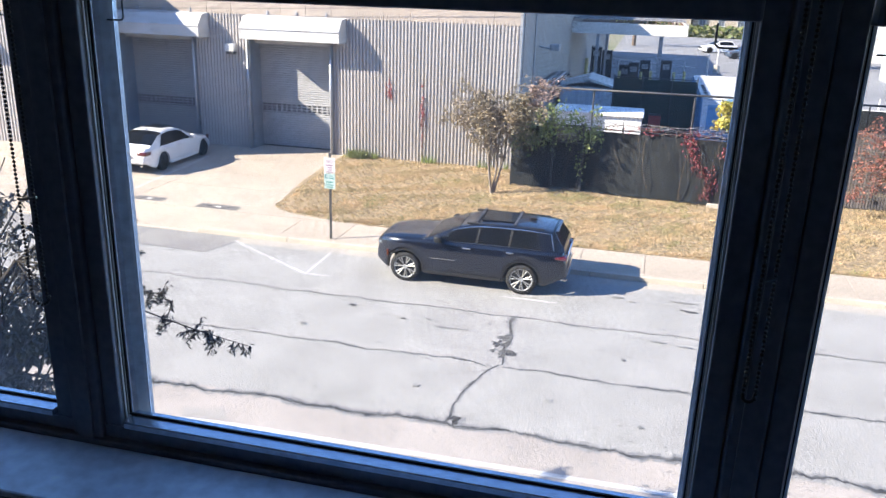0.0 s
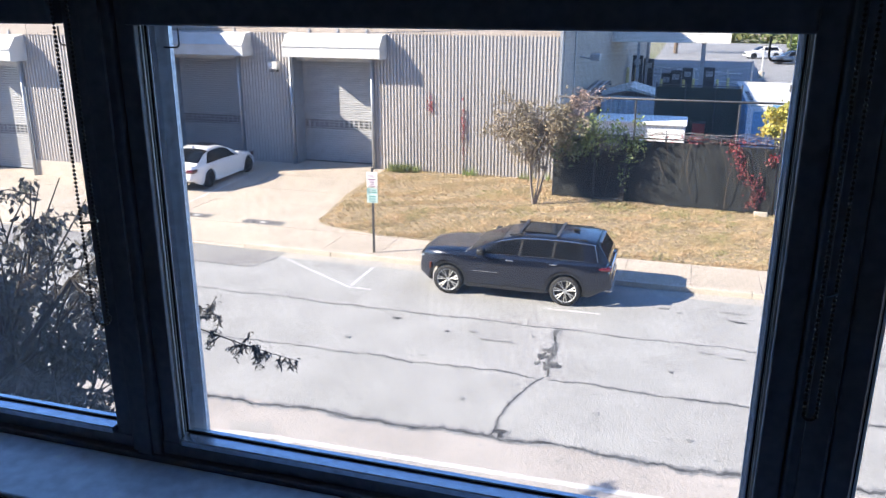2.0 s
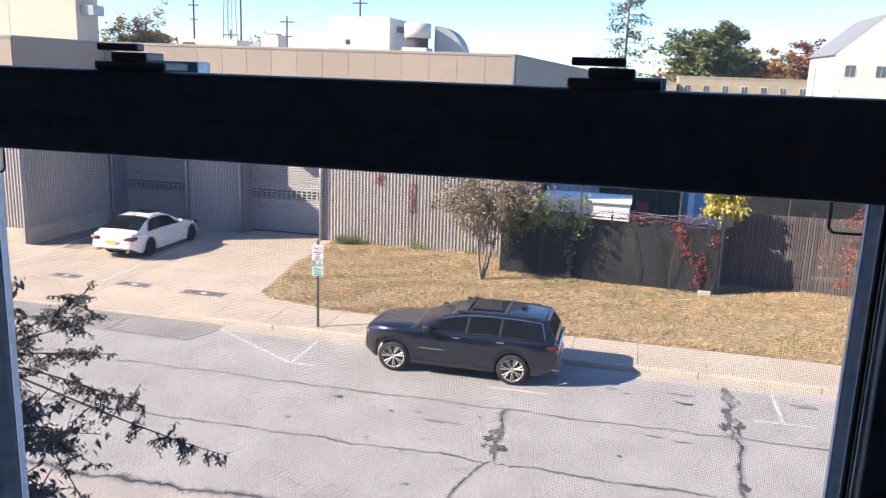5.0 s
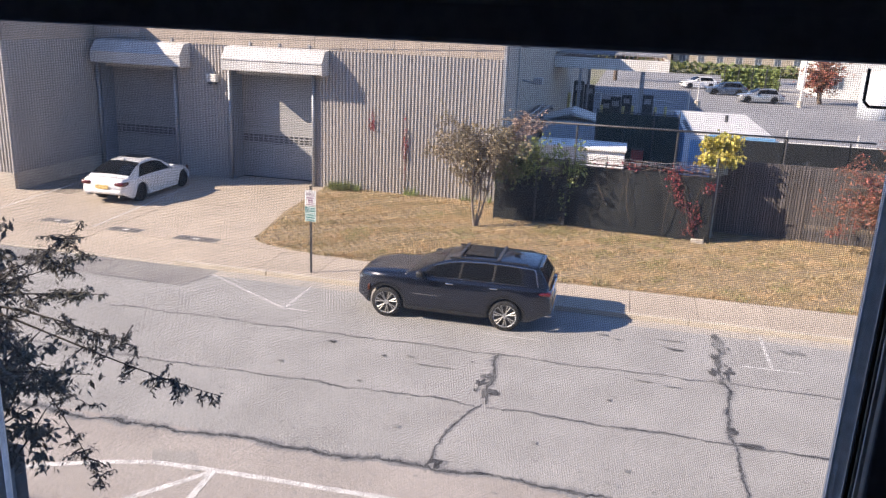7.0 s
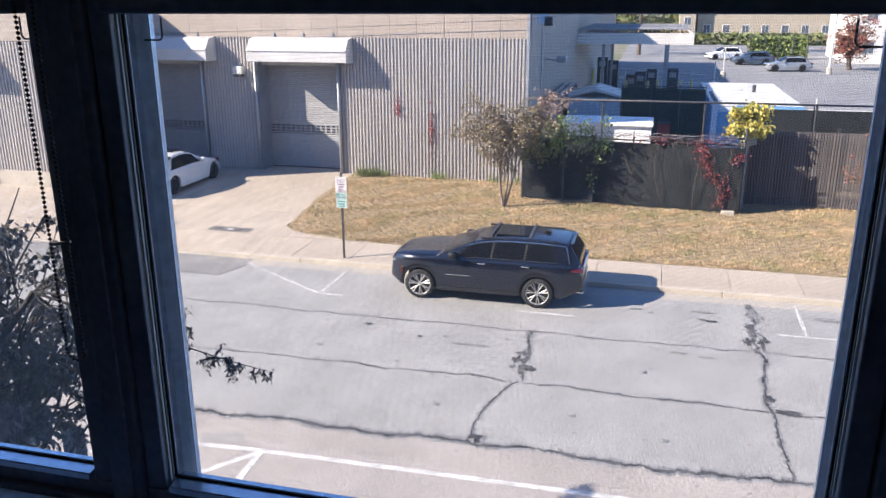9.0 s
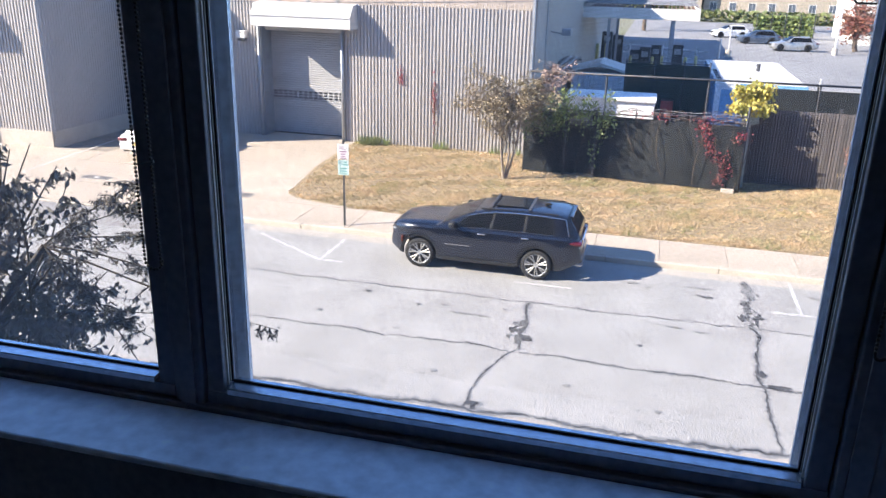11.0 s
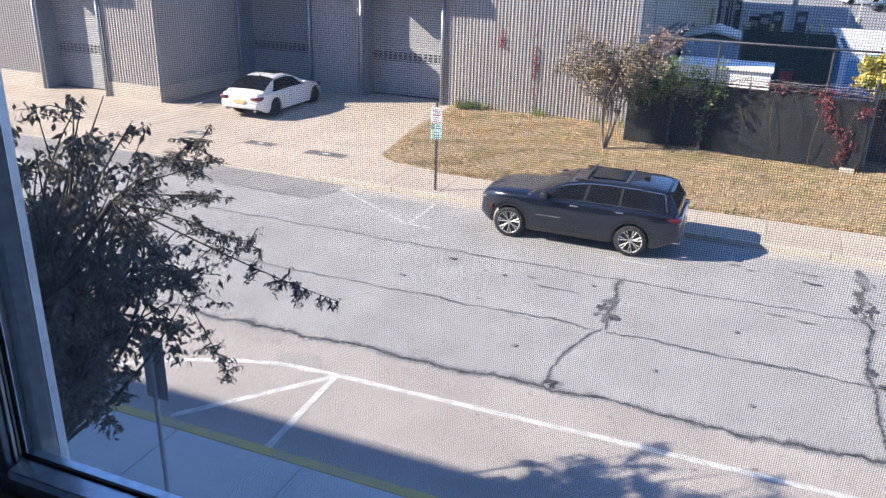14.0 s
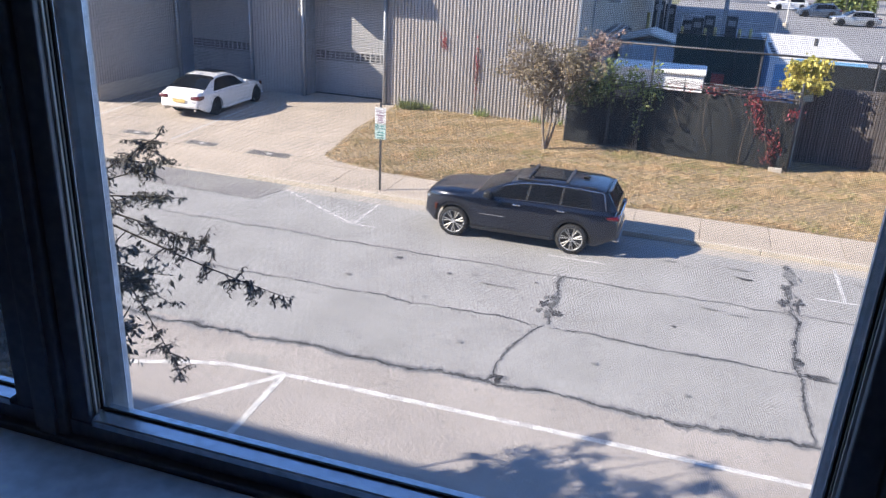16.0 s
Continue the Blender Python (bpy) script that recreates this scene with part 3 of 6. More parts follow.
for k, pts in enumerate([[(-9.4, 8.6), (-8.9, 9.1), (-8.2, 9.5), (-7.3, 9.87), (-6.6, 10.08), (-5.5, 10.15), (0, 10.25), (30, 10.5)], [(-5.5, 10.1), (-7.28, 7.95)], [(-5.5, 10.12), (-5.4, 7.8)]]):
    part("line", ribbon(bmesh.new(), pts, 0.12, 0, 0.005 + 0.001 * k, 0.3, k), WHITELINE, ln2)

dl = thing("driveway_lines", "thin worn white lines on the driveway", "road marking", (-17, 24, 0.15), kind="structure")
for k, pts in enumerate([[(-16.76, 22.5), (-17.28, 29.8)], [(-21.3, 22.5), (-21.9, 30.0)]]):
    part("line", ribbon(bmesh.new(), pts, 0.07, 0, 0.155, 0.3, k), WHITELINE, dl)
# steel covers in the driveway
for x0, x1, y0, y1 in ((-13.55, -12.05, 22.12, 22.62), (-16.1, -14.95, 22.3, 22.75), (-18.9, -17.8, 22.5, 22.95)):
    c = thing("cover_plate", "dark steel cover plate set in the concrete driveway", "utility cover", (x0, y0, 0.15), group="driveway covers")
    part("plate", B(x0, x1, y0, y1, 0.1, 0.157), COVER, c)
    xm, ym = (x0 + x1) / 2, (y0 + y1) / 2
    part("rim", B(x0 - 0.04, x1 + 0.04, y0 - 0.04, y1 + 0.04, 0.1, 0.153), KERB, c)
    part("lifting_plate", B(xm - 0.1, xm + 0.1, ym - 0.07, ym + 0.07, 0.157, 0.163), WHITEMETAL, c, "pale lifting plate")
    for k in (-1, 1):
        part("handle", B(xm + k * 0.35 - 0.05, xm + k * 0.35 + 0.05, ym - 0.015, ym + 0.015, 0.157, 0.165), DARKMETAL, c)


# ---- the depot opposite ----
YF, XC, XW, YW, ZR = 31.95, -4.3, -23.1, 26.4, 8.5


def ribbed(bm, a, b, z0, z1, out, pitch=0.15, depth=0.05):
    """Corrugated sheet from a to b (x, y), its ribs standing out along out."""
    a, b, o = Vector((*a, 0)), Vector((*b, 0)), Vector((*out, 0))
    length = (b - a).length
    u = (b - a) / length
    n = max(1, round(length / pitch))
    p = length / n
    line = []
    for i in range(n):
        for f, d in ((0, 0), (0.36, 0), (0.46, 1), (0.9, 1)):
            line.append(a + u * (i + f) * p + o * d * depth)
    line.append(b)
    prev = None
    for q in line:
        va, vb = bm.verts.new((q.x, q.y, z0)), bm.verts.new((q.x, q.y, z1))
        if prev:
            bm.faces.new((prev[0], va, vb, prev[1]))
        prev = (va, vb)
    return bm


depot = thing("depot_building", "low depot with corrugated grey walls, beige concrete band and roller doors", "building", (-14, 32, 0.15))
for name, xa, xb in (("wall_bay", -19.0, -16.45), ("wall_east", -12.45, XC)):
    part(name, B(xa, xb, YF, YF + 0.4, 0.0, 6.0), CORRUGATED, depot)
    part("corrugated_sheet", ribbed(bmesh.new(), (xa, YF - 0.005), (xb, YF - 0.005), 0.16, 6.0, (0, -1)), CORRUGATED, depot, "grey vertical corrugated steel")
part("lintel", B(XW, XC, YF, YF + 0.4, 6.0, 8.3), PANEL, depot)
part("lintel_band", B(-22.9, -12.45, YF + 0.1, YF + 0.4, 5.2, 6.0), CORRUGATED, depot)
part("side_wall_wing", B(XW - 0.4, XW, YW, YF + 0.4, 0.0, 8.3), CORRUGATED, depot)
part("corrugated_sheet", ribbed(bmesh.new(), (XW + 0.005, YW), (XW + 0.005, YF), 0.8, 6.0, (1, 0)), CORRUGATED, depot)
part("base_course", B(XW, XW + 0.08, YW, YF - 0.07, 0.1, 0.8), KERB, depot)
part("wing_band", B(XW, XW + 0.05, YW, YF - 0.01, 6.0, 8.3), PANEL, depot)
for xa, xb in ((-25.9, XW), (-60, -29.6)):
    part("wing_front", B(xa, xb, YW, YW + 0.4, 0.0, 6.0), CORRUGATED, depot)
    part("corrugated_sheet", ribbed(bmesh.new(), (xa, YW - 0.005), (xb, YW - 0.005), 0.8, 6.0, (0, -1)), CORRUGATED, depot)
    part("base_course", B(xa, xb, YW - 0.08, YW, 0.1, 0.8), KERB, depot)
part("wing_lintel", B(-60, XW, YW, YW + 0.4, 6.0, 8.3), PANEL, depot)
part("wing_lintel_low", B(-29.6, -25.9, YW + 0.02, YW + 0.4, 5.1, 6.0), CORRUGATED, depot)
part("roof", B(XW - 0.4, XC - 0.4, YF + 0.4, 100, 8.05, 8.25), ROOF, depot)
part("wing_roof", B(-60, XW - 0.4, YW + 0.4, 100, 8.05, 8.25), ROOF, depot)
part("coping", B(XW, XC + 0.05, YF - 0.06, YF + 0.45, 8.3, 8.42, bevel=0.02), COPING, depot)
part("coping", B(-60, XW + 0.06, YW - 0.06, YW + 0.45, 8.3, 8.42, bevel=0.02), COPING, depot)
part("coping", B(XW - 0.45, XW + 0.06, YW + 0.45, YF - 0.06, 8.3, 8.42, bevel=0.02), COPING, depot)
part("east_wall", B(XC - 0.4, XC, YF + 0.4, 100, 0.0, 8.3), PANEL, depot)
part("east_coping", B(XC - 0.45, XC + 0.05, YF + 0.45, 100, 8.3, 8.42), COPING, depot)
part("corner_trim", B(XC - 0.09, XC + 0.02, YF - 0.08, YF + 0.02, 0.15, 8.3), GREYMETAL, depot)
pan_me = mesh_of("panel", B(0.005, 1.165, -0.035, 0, 6.0, 8.3, bevel=0.004), PANEL)
for i in range(16):
    part_mesh("panel", pan_me, depot, (XC - 1.17 * (i + 1), YF, 0))
pan2_me = mesh_of("panel", B(0.01, 2.33, -0.035, 0, 6.02, 8.3, bevel=0.006), PANEL)
for i in range(8):
    part_mesh("panel", pan2_me, depot, (XW - 2.34 * (i + 1), YW, 0))
pan3_me = mesh_of("panel", B(0, 0.035, 0.01, 3.28, 0.2, 6.0, bevel=0.008), PANEL)
pan4_me = mesh_of("panel", B(0, 0.035, 0.01, 3.28, 6.03, 8.3, bevel=0.008), PANEL)
for i in range(20):
    part_mesh("panel", pan3_me, depot, (XC, YF + 0.4 + 3.3 * i, 0))
    part_mesh("panel", pan4_me, depot, (XC, YF + 0.4 + 3.3 * i, 0))
part("inner_dark_wall", B(-31, -12, YF + 1.2, YF + 1.4, 0, 6.0), DARKMETAL, depot)

slat_bm = bmesh.new()
prism(slat_bm, [(0, 0), (-0.02, 0.012), (-0.028, 0.05), (-0.02, 0.088), (0, 0.1), (0.012, 0.05)], 0, 0, 1)
SLAT = mesh_of("slat", slat_bm, SHUTTER)
VENT = mesh_of("vent_bar", B(0, 1, -0.02, 0.0, 0, 0.02), SHUTTER)


def roller_door(x0, x1, y, ztop, hood):
    d = thing("roller_door", "closed grey steel roller shutter with a row of vent slots", "roller door", (x0, y, 0.15), group="loading doors")
    yd = y + 0.85
    w = x1 - x0 - 0.3
    zv = 1.75
    n = 0
    z = 0.2
    while z < ztop:
        if not zv - 0.05 < z < zv + 0.35:
            s = part_mesh("slat", SLAT, d, (x0 + 0.15, yd, z))
            s.scale = (w, 1, 1)
        z += 0.1
    part("backing", B(x0 + 0.15, x1 - 0.15, yd + 0.05, yd + 0.08, 0.15, ztop), DARKMETAL, d)
    for k in range(4):
        s = part_mesh("vent_bar", VENT, d, (x0 + 0.15, yd, zv - 0.02 + k * 0.125))
        s.scale = (w, 1, 2.2)
    bm = bmesh.new()
    for k in range(16):
        xx = x0 + 0.15 + w * k / 15
        box(bm, xx - 0.035, xx + 0.035, yd - 0.015, yd, zv, zv + 0.4)
    part("vent_grid", bm, SHUTTER, d)
    part("header_panel", B(x0 + 0.17, x1 - 0.17, y + 0.3, y + 0.34, ztop - 0.42, ztop + 0.05), HOODMETAL, d, "pale header panel behind the hood")
    for k in range(3):
        xx = x0 + 0.6 + (x1 - x0 - 1.2) * k / 2
        part("bracket", B(xx - 0.05, xx + 0.05, y + 0.22, y + 0.299, ztop - 0.25, ztop + 0.05), GREYMETAL, d)
    part("bottom_seal", B(x0 + 0.17, x1 - 0.17, yd - 0.07, yd - 0.051, 0.15, 0.2), SEAL, d)
    part("bottom_bar", B(x0 + 0.15, x1 - 0.15, yd - 0.05, yd + 0.03, 0.155, 0.24), SHUTTER, d)
    part("threshold", B(x0 + 0.162, x1 - 0.162, y - 0.04, yd + 0.04, 0.0, 0.146), CONCRETE, d)
    for xa, xb in ((x0, x0 + 0.16), (x1 - 0.16, x1)):
        part("jamb", B(xa, xb, y - 0.06, yd + 0.2, 0.15, ztop - 0.05, bevel=0.01), SHADEREVEAL, d)
    part("guide_post", tube(bmesh.new(), (x0 + 0.05, y - 0.16, 0.15), (x0 + 0.05, y - 0.16, 5.2), 0.07), GREYMETAL, d, smooth=True)
    part("guide_post", tube(bmesh.new(), (x1 - 0.05, y - 0.16, 0.15), (x1 - 0.05, y - 0.16, 5.2), 0.07), GREYMETAL, d, smooth=True)
    if hood:
        h = thing("door_hood", "white painted sheet-metal hood over the roller door", "door hood", (hood[0], y - 1.0, 5.1), group="door hoods")
        bm = bmesh.new()
        prism(bm, [(y - 0.01, 6.02), (y - 0.55, 5.95), (y - 0.93, 5.5), (y - 0.95, 5.03), (y - 0.89, 5.01), (y - 0.01, 5.01)], 0, hood[0], hood[1])
        part("shell", bm, HOODMETAL, h)
        part("front_trim", B(hood[0] - 0.01, hood[1] + 0.01, y - 0.97, y - 0.935, 5.46, 5.5), HOODMETAL, h)
        part("end_cap", B(hood[1] + 0.001, hood[1] + 0.02, y - 0.95, y - 0.02, 4.98, 5.42), HOODMETAL, h)
        for k in range(3):
            xx = hood[0] + (hood[1] - hood[0]) * (0.2 + 0.3 * k)
            part("bracket", B(xx - 0.04, xx + 0.04, y - 0.08, y - 0.02, 6.0, 6.2), GREYMETAL, h)
    return d


roller_door(-22.95, -19.0, YF, 5.2, (-22.65, -18.3))
roller_door(-16.45, -12.45, YF, 5.2, (-16.35, -11.82))
roller_door(-29.6, -25.9, YW, 5.1, (-29.4, -25.6))
wl = thing("wall_lamp", "grey box floodlight on the corrugated wall", "wall lamp", (-17.2, YF - 0.3, 4.3))
part("housing", B(-17.4, -16.95, YF - 0.34, YF - 0.06, 4.42, 4.75, bevel=0.03), WHITEMETAL, wl)
part("lens", B(-17.35, -17.0, YF - 0.31, YF - 0.08, 4.3, 4.418, bevel=0.02), DARKMETAL, wl)
part("cable_box", B(-17.25, -17.1, YF - 0.14, YF - 0.06, 4.751, 4.86), GREYMETAL, wl)
wire = bmesh.new()
for a, c in (((-22.9, 31.7, 6.05), (-13, 31.65, 6.38)), ((-13, 31.65, 6.38), (-4.2, 31.6, 6.78)), ((-4.2, 31.6, 6.78), (1.35, 52.0, 7.3))):
    tube(wire, a, c, 0.012, n=5)
single("overhead_cable", wire, DARKMETAL, "thin dark cable strung along the depot wall", "cable")


# ---- our window ----
Y0, YG, YS = 0.0, 0.02, 0.045
ZB, ZT, ZTOP = 6.79, 7.465, 8.8


def window_unit(n, x0, x1, screen=True):
    """A double-hung unit whose lower glass runs from x0 to x1."""
    w = thing("window_%d" % n, "dark-framed double-hung window with an insect screen", "window", (x0, 0, ZB), kind="structure")
    # lower sash: stiles, rails
    part("stile", B(x0 - 0.035, x0 - 0.003, -0.004, 0.0055, ZB - 0.045, ZT + 0.078, bevel=0.0025), FRAMEDARK, w)
    part("stile", B(x1 + 0.0075, x1 + 0.04, -0.004, 0.0055, ZB - 0.045, ZT + 0.078, bevel=0.0025), FRAMEDARK, w)
    part("stile_back", B(x0 - 0.035, x0 - 0.008, 0.006, 0.0275, ZB - 0.045, ZT), FRAMEDARK, w)
    part("stile_back", B(x1 + 0.012, x1 + 0.04, 0.006, 0.0275, ZB - 0.045, ZT), FRAMEDARK, w)
    part("meeting_rail", B(x0 - 0.002, x1 + 0.007, -0.03, 0.016, ZT, ZT + 0.08, bevel=0.004), FRAMEDARK, w)
    part("meeting_rail_lip", B(x0 - 0.002, x1 + 0.007, -0.033, -0.0305, ZT + 0.03, ZT + 0.036), FRAMEDARK, w)
    part("meeting_rail_outer", B(x0, x1, 0.02, 0.06, ZT + 0.01, ZT + 0.072, bevel=0.004), FRAMEDARK, w)
    bm = bmesh.new()
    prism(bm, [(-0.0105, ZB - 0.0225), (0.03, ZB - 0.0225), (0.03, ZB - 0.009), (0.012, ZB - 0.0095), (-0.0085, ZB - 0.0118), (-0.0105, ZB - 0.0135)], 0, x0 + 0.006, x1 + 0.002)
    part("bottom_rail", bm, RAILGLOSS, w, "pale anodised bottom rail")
    part("bottom_rail_face", B(x0 - 0.034, x1 + 0.039, -0.007, 0.03, ZB - 0.0455, ZB - 0.023), FRAMEDARK, w)
    part("seal", B(x0, x1, 0.0125, 0.0165, ZB - 0.0092, ZB - 0.006), SEAL, w)
    # glazing beads and seals, stepping outwards
    for sgn, xe in ((1, x0 - 0.003), (-1, x1 + 0.0075)):
        for nm, a, b, ya, yb, m in (("glazing_bead", 0.0, 0.0034, 0.006, 0.0094, WHITEMETAL), ("bead_seal", 0.0005, 0.0038, 0.0095, 0.0106, SEAL), ("spacer", 0.0005, 0.005, 0.0107, 0.0139, SPACER),
                                    ("bead_seal", 0.0005, 0.0073, 0.014, 0.0163, SEAL), ("glazing_bead", 0.0005, 0.0094, 0.0164, 0.0176, ALU)):
            part(nm, B(min(xe + sgn * a, xe + sgn * b), max(xe + sgn * a, xe + sgn * b), ya, yb, ZB - (0.013 if nm == "glazing_bead" else 0.008), ZT), m, w)
    part("left_channel", B(x0 - 0.034, x0 - 0.012, 0.0285, 0.039, ZB - 0.04, ZTOP), CHANNEL, w, "dull aluminium side channel")
    part("right_channel", B(x1 + 0.014, x1 + 0.034, 0.0285, 0.039, ZB - 0.04, ZTOP), CHANNEL, w)
    for sgn, xe in ((1, x0 + 0.016), (-1, x1 - 0.003)):
        bm = bmesh.new()
        prism(bm, [(xe - sgn * 0.038, 0.0395), (xe - sgn * 0.024, 0.0395), (xe - sgn * 0.016, 0.041), (xe - sgn * 0.003, 0.0475), (xe, 0.05), (xe, 0.062), (xe - sgn * 0.038, 0.062)], 2, ZB - 0.05, ZT + 0.012)
        part("screen_frame", bm, SCREENFRAME, w, "blue-grey aluminium screen frame")
        part("screen_lip", B(min(xe, xe + sgn * 0.0013), max(xe, xe + sgn * 0.0013), 0.05, 0.058, ZB - 0.05, ZT + 0.012), ALU, w)
    part("outer_sill", B(x0 + 0.006, x1 - 0.006, 0.031, 0.06, ZB - 0.1, ZB - 0.07), ALU, w)
    part("screen_frame", B(x0 + 0.018, x1 - 0.005, YS - 0.006, YS + 0.006, ZB - 0.069, ZB - 0.05), FRAMEDARK, w)
    part("screen_frame", B(x0 + 0.018, x1 - 0.005, YS - 0.006, YS + 0.006, ZT + 0.012, ZT + 0.03), FRAMEDARK, w)
    g = part("pane", B(x0 + 0.007, x1 - 0.003, YG - 0.002, YG + 0.002, ZB - 0.009, ZT), DUSTGLASS if n == 1 else HAZEGLASS, w)
    g.visible_shadow = False
    g = part("upper_pane", B(x0, x1, YG + 0.018, YG + 0.022, ZT + 0.06, ZTOP - 0.06), TINTGLASS, w)
    g.visible_shadow = False
    if screen:
        bm = bmesh.new()
        vs = [bm.verts.new(p) for p in ((x0 + 0.0175, YS + 0.006, ZB - 0.049), (x1 - 0.0045, YS + 0.006, ZB - 0.049), (x1 - 0.0045, YS + 0.006, ZT + 0.0115), (x0 + 0.0175, YS + 0.006, ZT + 0.0115))]
        bm.faces.new(vs)
        part("insect_screen", bm, SCREEN, w, "fine dark woven insect mesh")
        for xa in (x0 + 0.018, x1 - 0.01):
            sgn = 1 if xa < (x0 + x1) / 2 else -1
            xa2 = xa + sgn * 0.027
            bm = bmesh.new()
            za, zb = 7.431, 7.46
            path = [(xa, za), (xa2 - sgn * 0.004, za), (xa2, za + 0.004), (xa2, zb)]
            for (ax, az), (bx, bz) in zip(path, path[1:]):
                tube(bm, (ax, YS - 0.01, az), (bx, YS - 0.01, bz), 0.0014, n=6)
            part("pull_tab", bm, BLACK, w, "black plastic screen tab")
    # sash locks on the meeting rail
    for f in (0.252, 0.735):
        xl = x0 + (x1 - x0) * f
        part("lock_base", B(xl - 0.02, xl + 0.055, -0.028, 0.012, ZT + 0.08, ZT + 0.088, bevel=0.002), FRAMEDARK, w)
        lk = part("lock_body", B(xl - 0.004, xl + 0.034, -0.025, 0.005, ZT + 0.088, ZT + 0.0965, bevel=0.002), FRAMEDARK, w)
        part("lock_lever", B(xl - 0.018, xl + 0.026, -0.026, -0.014, ZT + 0.0975, ZT + 0.1045, bevel=0.002), FRAMEDARK, lk)
        part("lock_keeper", B(xl + 0.012, xl + 0.06, 0.02, 0.045, ZT + 0.072, ZT + 0.09, bevel=0.002), ALU, w)
    return w


UNITS = [(-1.05, -0.142), (-0.005, 0.908), (1.036, 1.944)]
for k, (a, b) in enumerate(UNITS):
    window_unit(k + 1, a, b)
room = thing("window_wall", "dark frame posts and wall round the windows", "wall", (0, 0, 6.0), kind="structure")
for xa, xb in ((-0.1, -0.042), (0.95, 0.999)):
    part("mullion", B(xa, xb, -0.012, 0.028, ZB - 0.06, ZTOP, bevel=0.004), FRAMEDARK, room)
    part("mullion_back", B(xa - 0.03, xb + 0.018, 0.0285, 0.075, ZB - 0.06, ZTOP), FRAMEDARK, room)
    part("mullion_cap", B(xa + 0.015, xb - 0.015, -0.018, -0.0125, ZB - 0.05, ZTOP), FRAMEDARK, room)
part("apron_rail", B(-1.2, 2.1, -0.02, 0.03, ZB - 0.098, ZB - 0.047, bevel=0.003), FRAMEDARK, room)
part("head", B(-1.2, 2.1, -0.05, 0.1, ZTOP - 0.06, ZTOP, bevel=0.003), FRAMEDARK, room)
part("wall_below", B(-1.2, 2.1, 0.031, 0.08, 0, ZB - 0.11), BRICK, room)
# black colour stands in for the dim room's shade under the sill
part("wall_below_shaded", B(-3.0, 4.0, -0.02, 0.03, 5.6, ZB - 0.1), SEAL, room)
part("wall_above", B(-40, 40, 0.0, 0.35, ZTOP, 10.47), BRICK, room)
part("wall_west", B(-40, -1.2, 0.0, 0.35, 0, ZTOP), BRICK, room)
part("wall_east", B(2.1, 40, 0.0, 0.35, 0, ZTOP), BRICK, room)
part("building_top", B(-40, 40, -12, 0, 9.9, 10.2), ROOF, room)
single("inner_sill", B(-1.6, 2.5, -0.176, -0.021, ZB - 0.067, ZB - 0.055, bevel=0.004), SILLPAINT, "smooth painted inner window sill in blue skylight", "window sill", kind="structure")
# apron darkened in colour for the same shade below the sill lip
single("sill_apron", B(-1.6, 2.5, -0.168, -0.021, ZB - 0.2, ZB - 0.068), FRAMEDARK, "boxed apron under the inner sill, coloured dark for room shade", "trim", kind="structure")
single("room_floor", B(-3, 4, -5, 0, 5.5, 5.6), ROOMWALL, "dim room floor", "floor", kind="structure")
single("ceiling", B(-3, 4, -5, 0, 9.0, 9.1), ROOMWALL, "dim plain ceiling", "ceiling", kind="structure")
single("wall_back", B(-3.1, 4.1, -5.1, -5, 5.5, 9.1), ROOMWALL, "dim plain back wall of the room", "wall", kind="structure")
single("wall_room_west", B(-3.1, -3, -5, 0, 5.5, 9.1), ROOMWALL, "dim plain side wall of the room", "wall", kind="structure")
single("wall_room_east", B(4, 4.1, -5, 0, 5.5, 9.1), ROOMWALL, "dim plain side wall of the room", "wall", kind="structure")


def bead_chain(x, ya, ztop, zbot, width):
    c = thing("blind_chain", "hanging loop of small black beads for a roller blind", "blind chain", (x, ya, zbot), group="blind chains")
    bm = bmesh.new()
    pts = []
    z = ztop
    while z > zbot + width / 2:
        pts.append((x, ya, z))
        z -= 0.0062
    for k in range(9):
        a = math.pi * k / 8
        pts.append((x + width / 2 - width / 2 * math.cos(a), ya, zbot + width / 2 - width / 2 * math.sin(a)))
    z = zbot + width / 2
    while z < ztop:
        pts.append((x + width, ya - 0.004, z))
        z += 0.0062
    for p in pts:
        bmesh.ops.create_icosphere(bm, subdivisions=1, radius=0.0028, matrix=Matrix.Translation(p))
    part("bead_string", bm, BLACK, c, smooth=True)
    bm = bmesh.new()
    for a, b in zip(pts, pts[1:]):
        tube(bm, a, b, 0.0006, n=4, caps=False)
    part("cord", bm, BLACK, c)
    bm = bmesh.new()
    for a, b in ((0.25, 0.9), (0.9, 1.2), (1.2, 0.8)):
        tube(bm, (x + width * a, ya - 0.006, zbot + 0.165 + 0.006 * a), (x + width * b, ya - 0.006, zbot + 0.165 + 0.006 * b), 0.0022, n=6)
    part("stop_clip", bm, CLEARLAMP, c, "clear plastic stop clip")


bead_chain(-0.082, -0.08, 8.2, 7.012, 0.03)
bead_chain(0.955, -0.05, 8.2, 7.0, 0.014)

# ---- cars ----


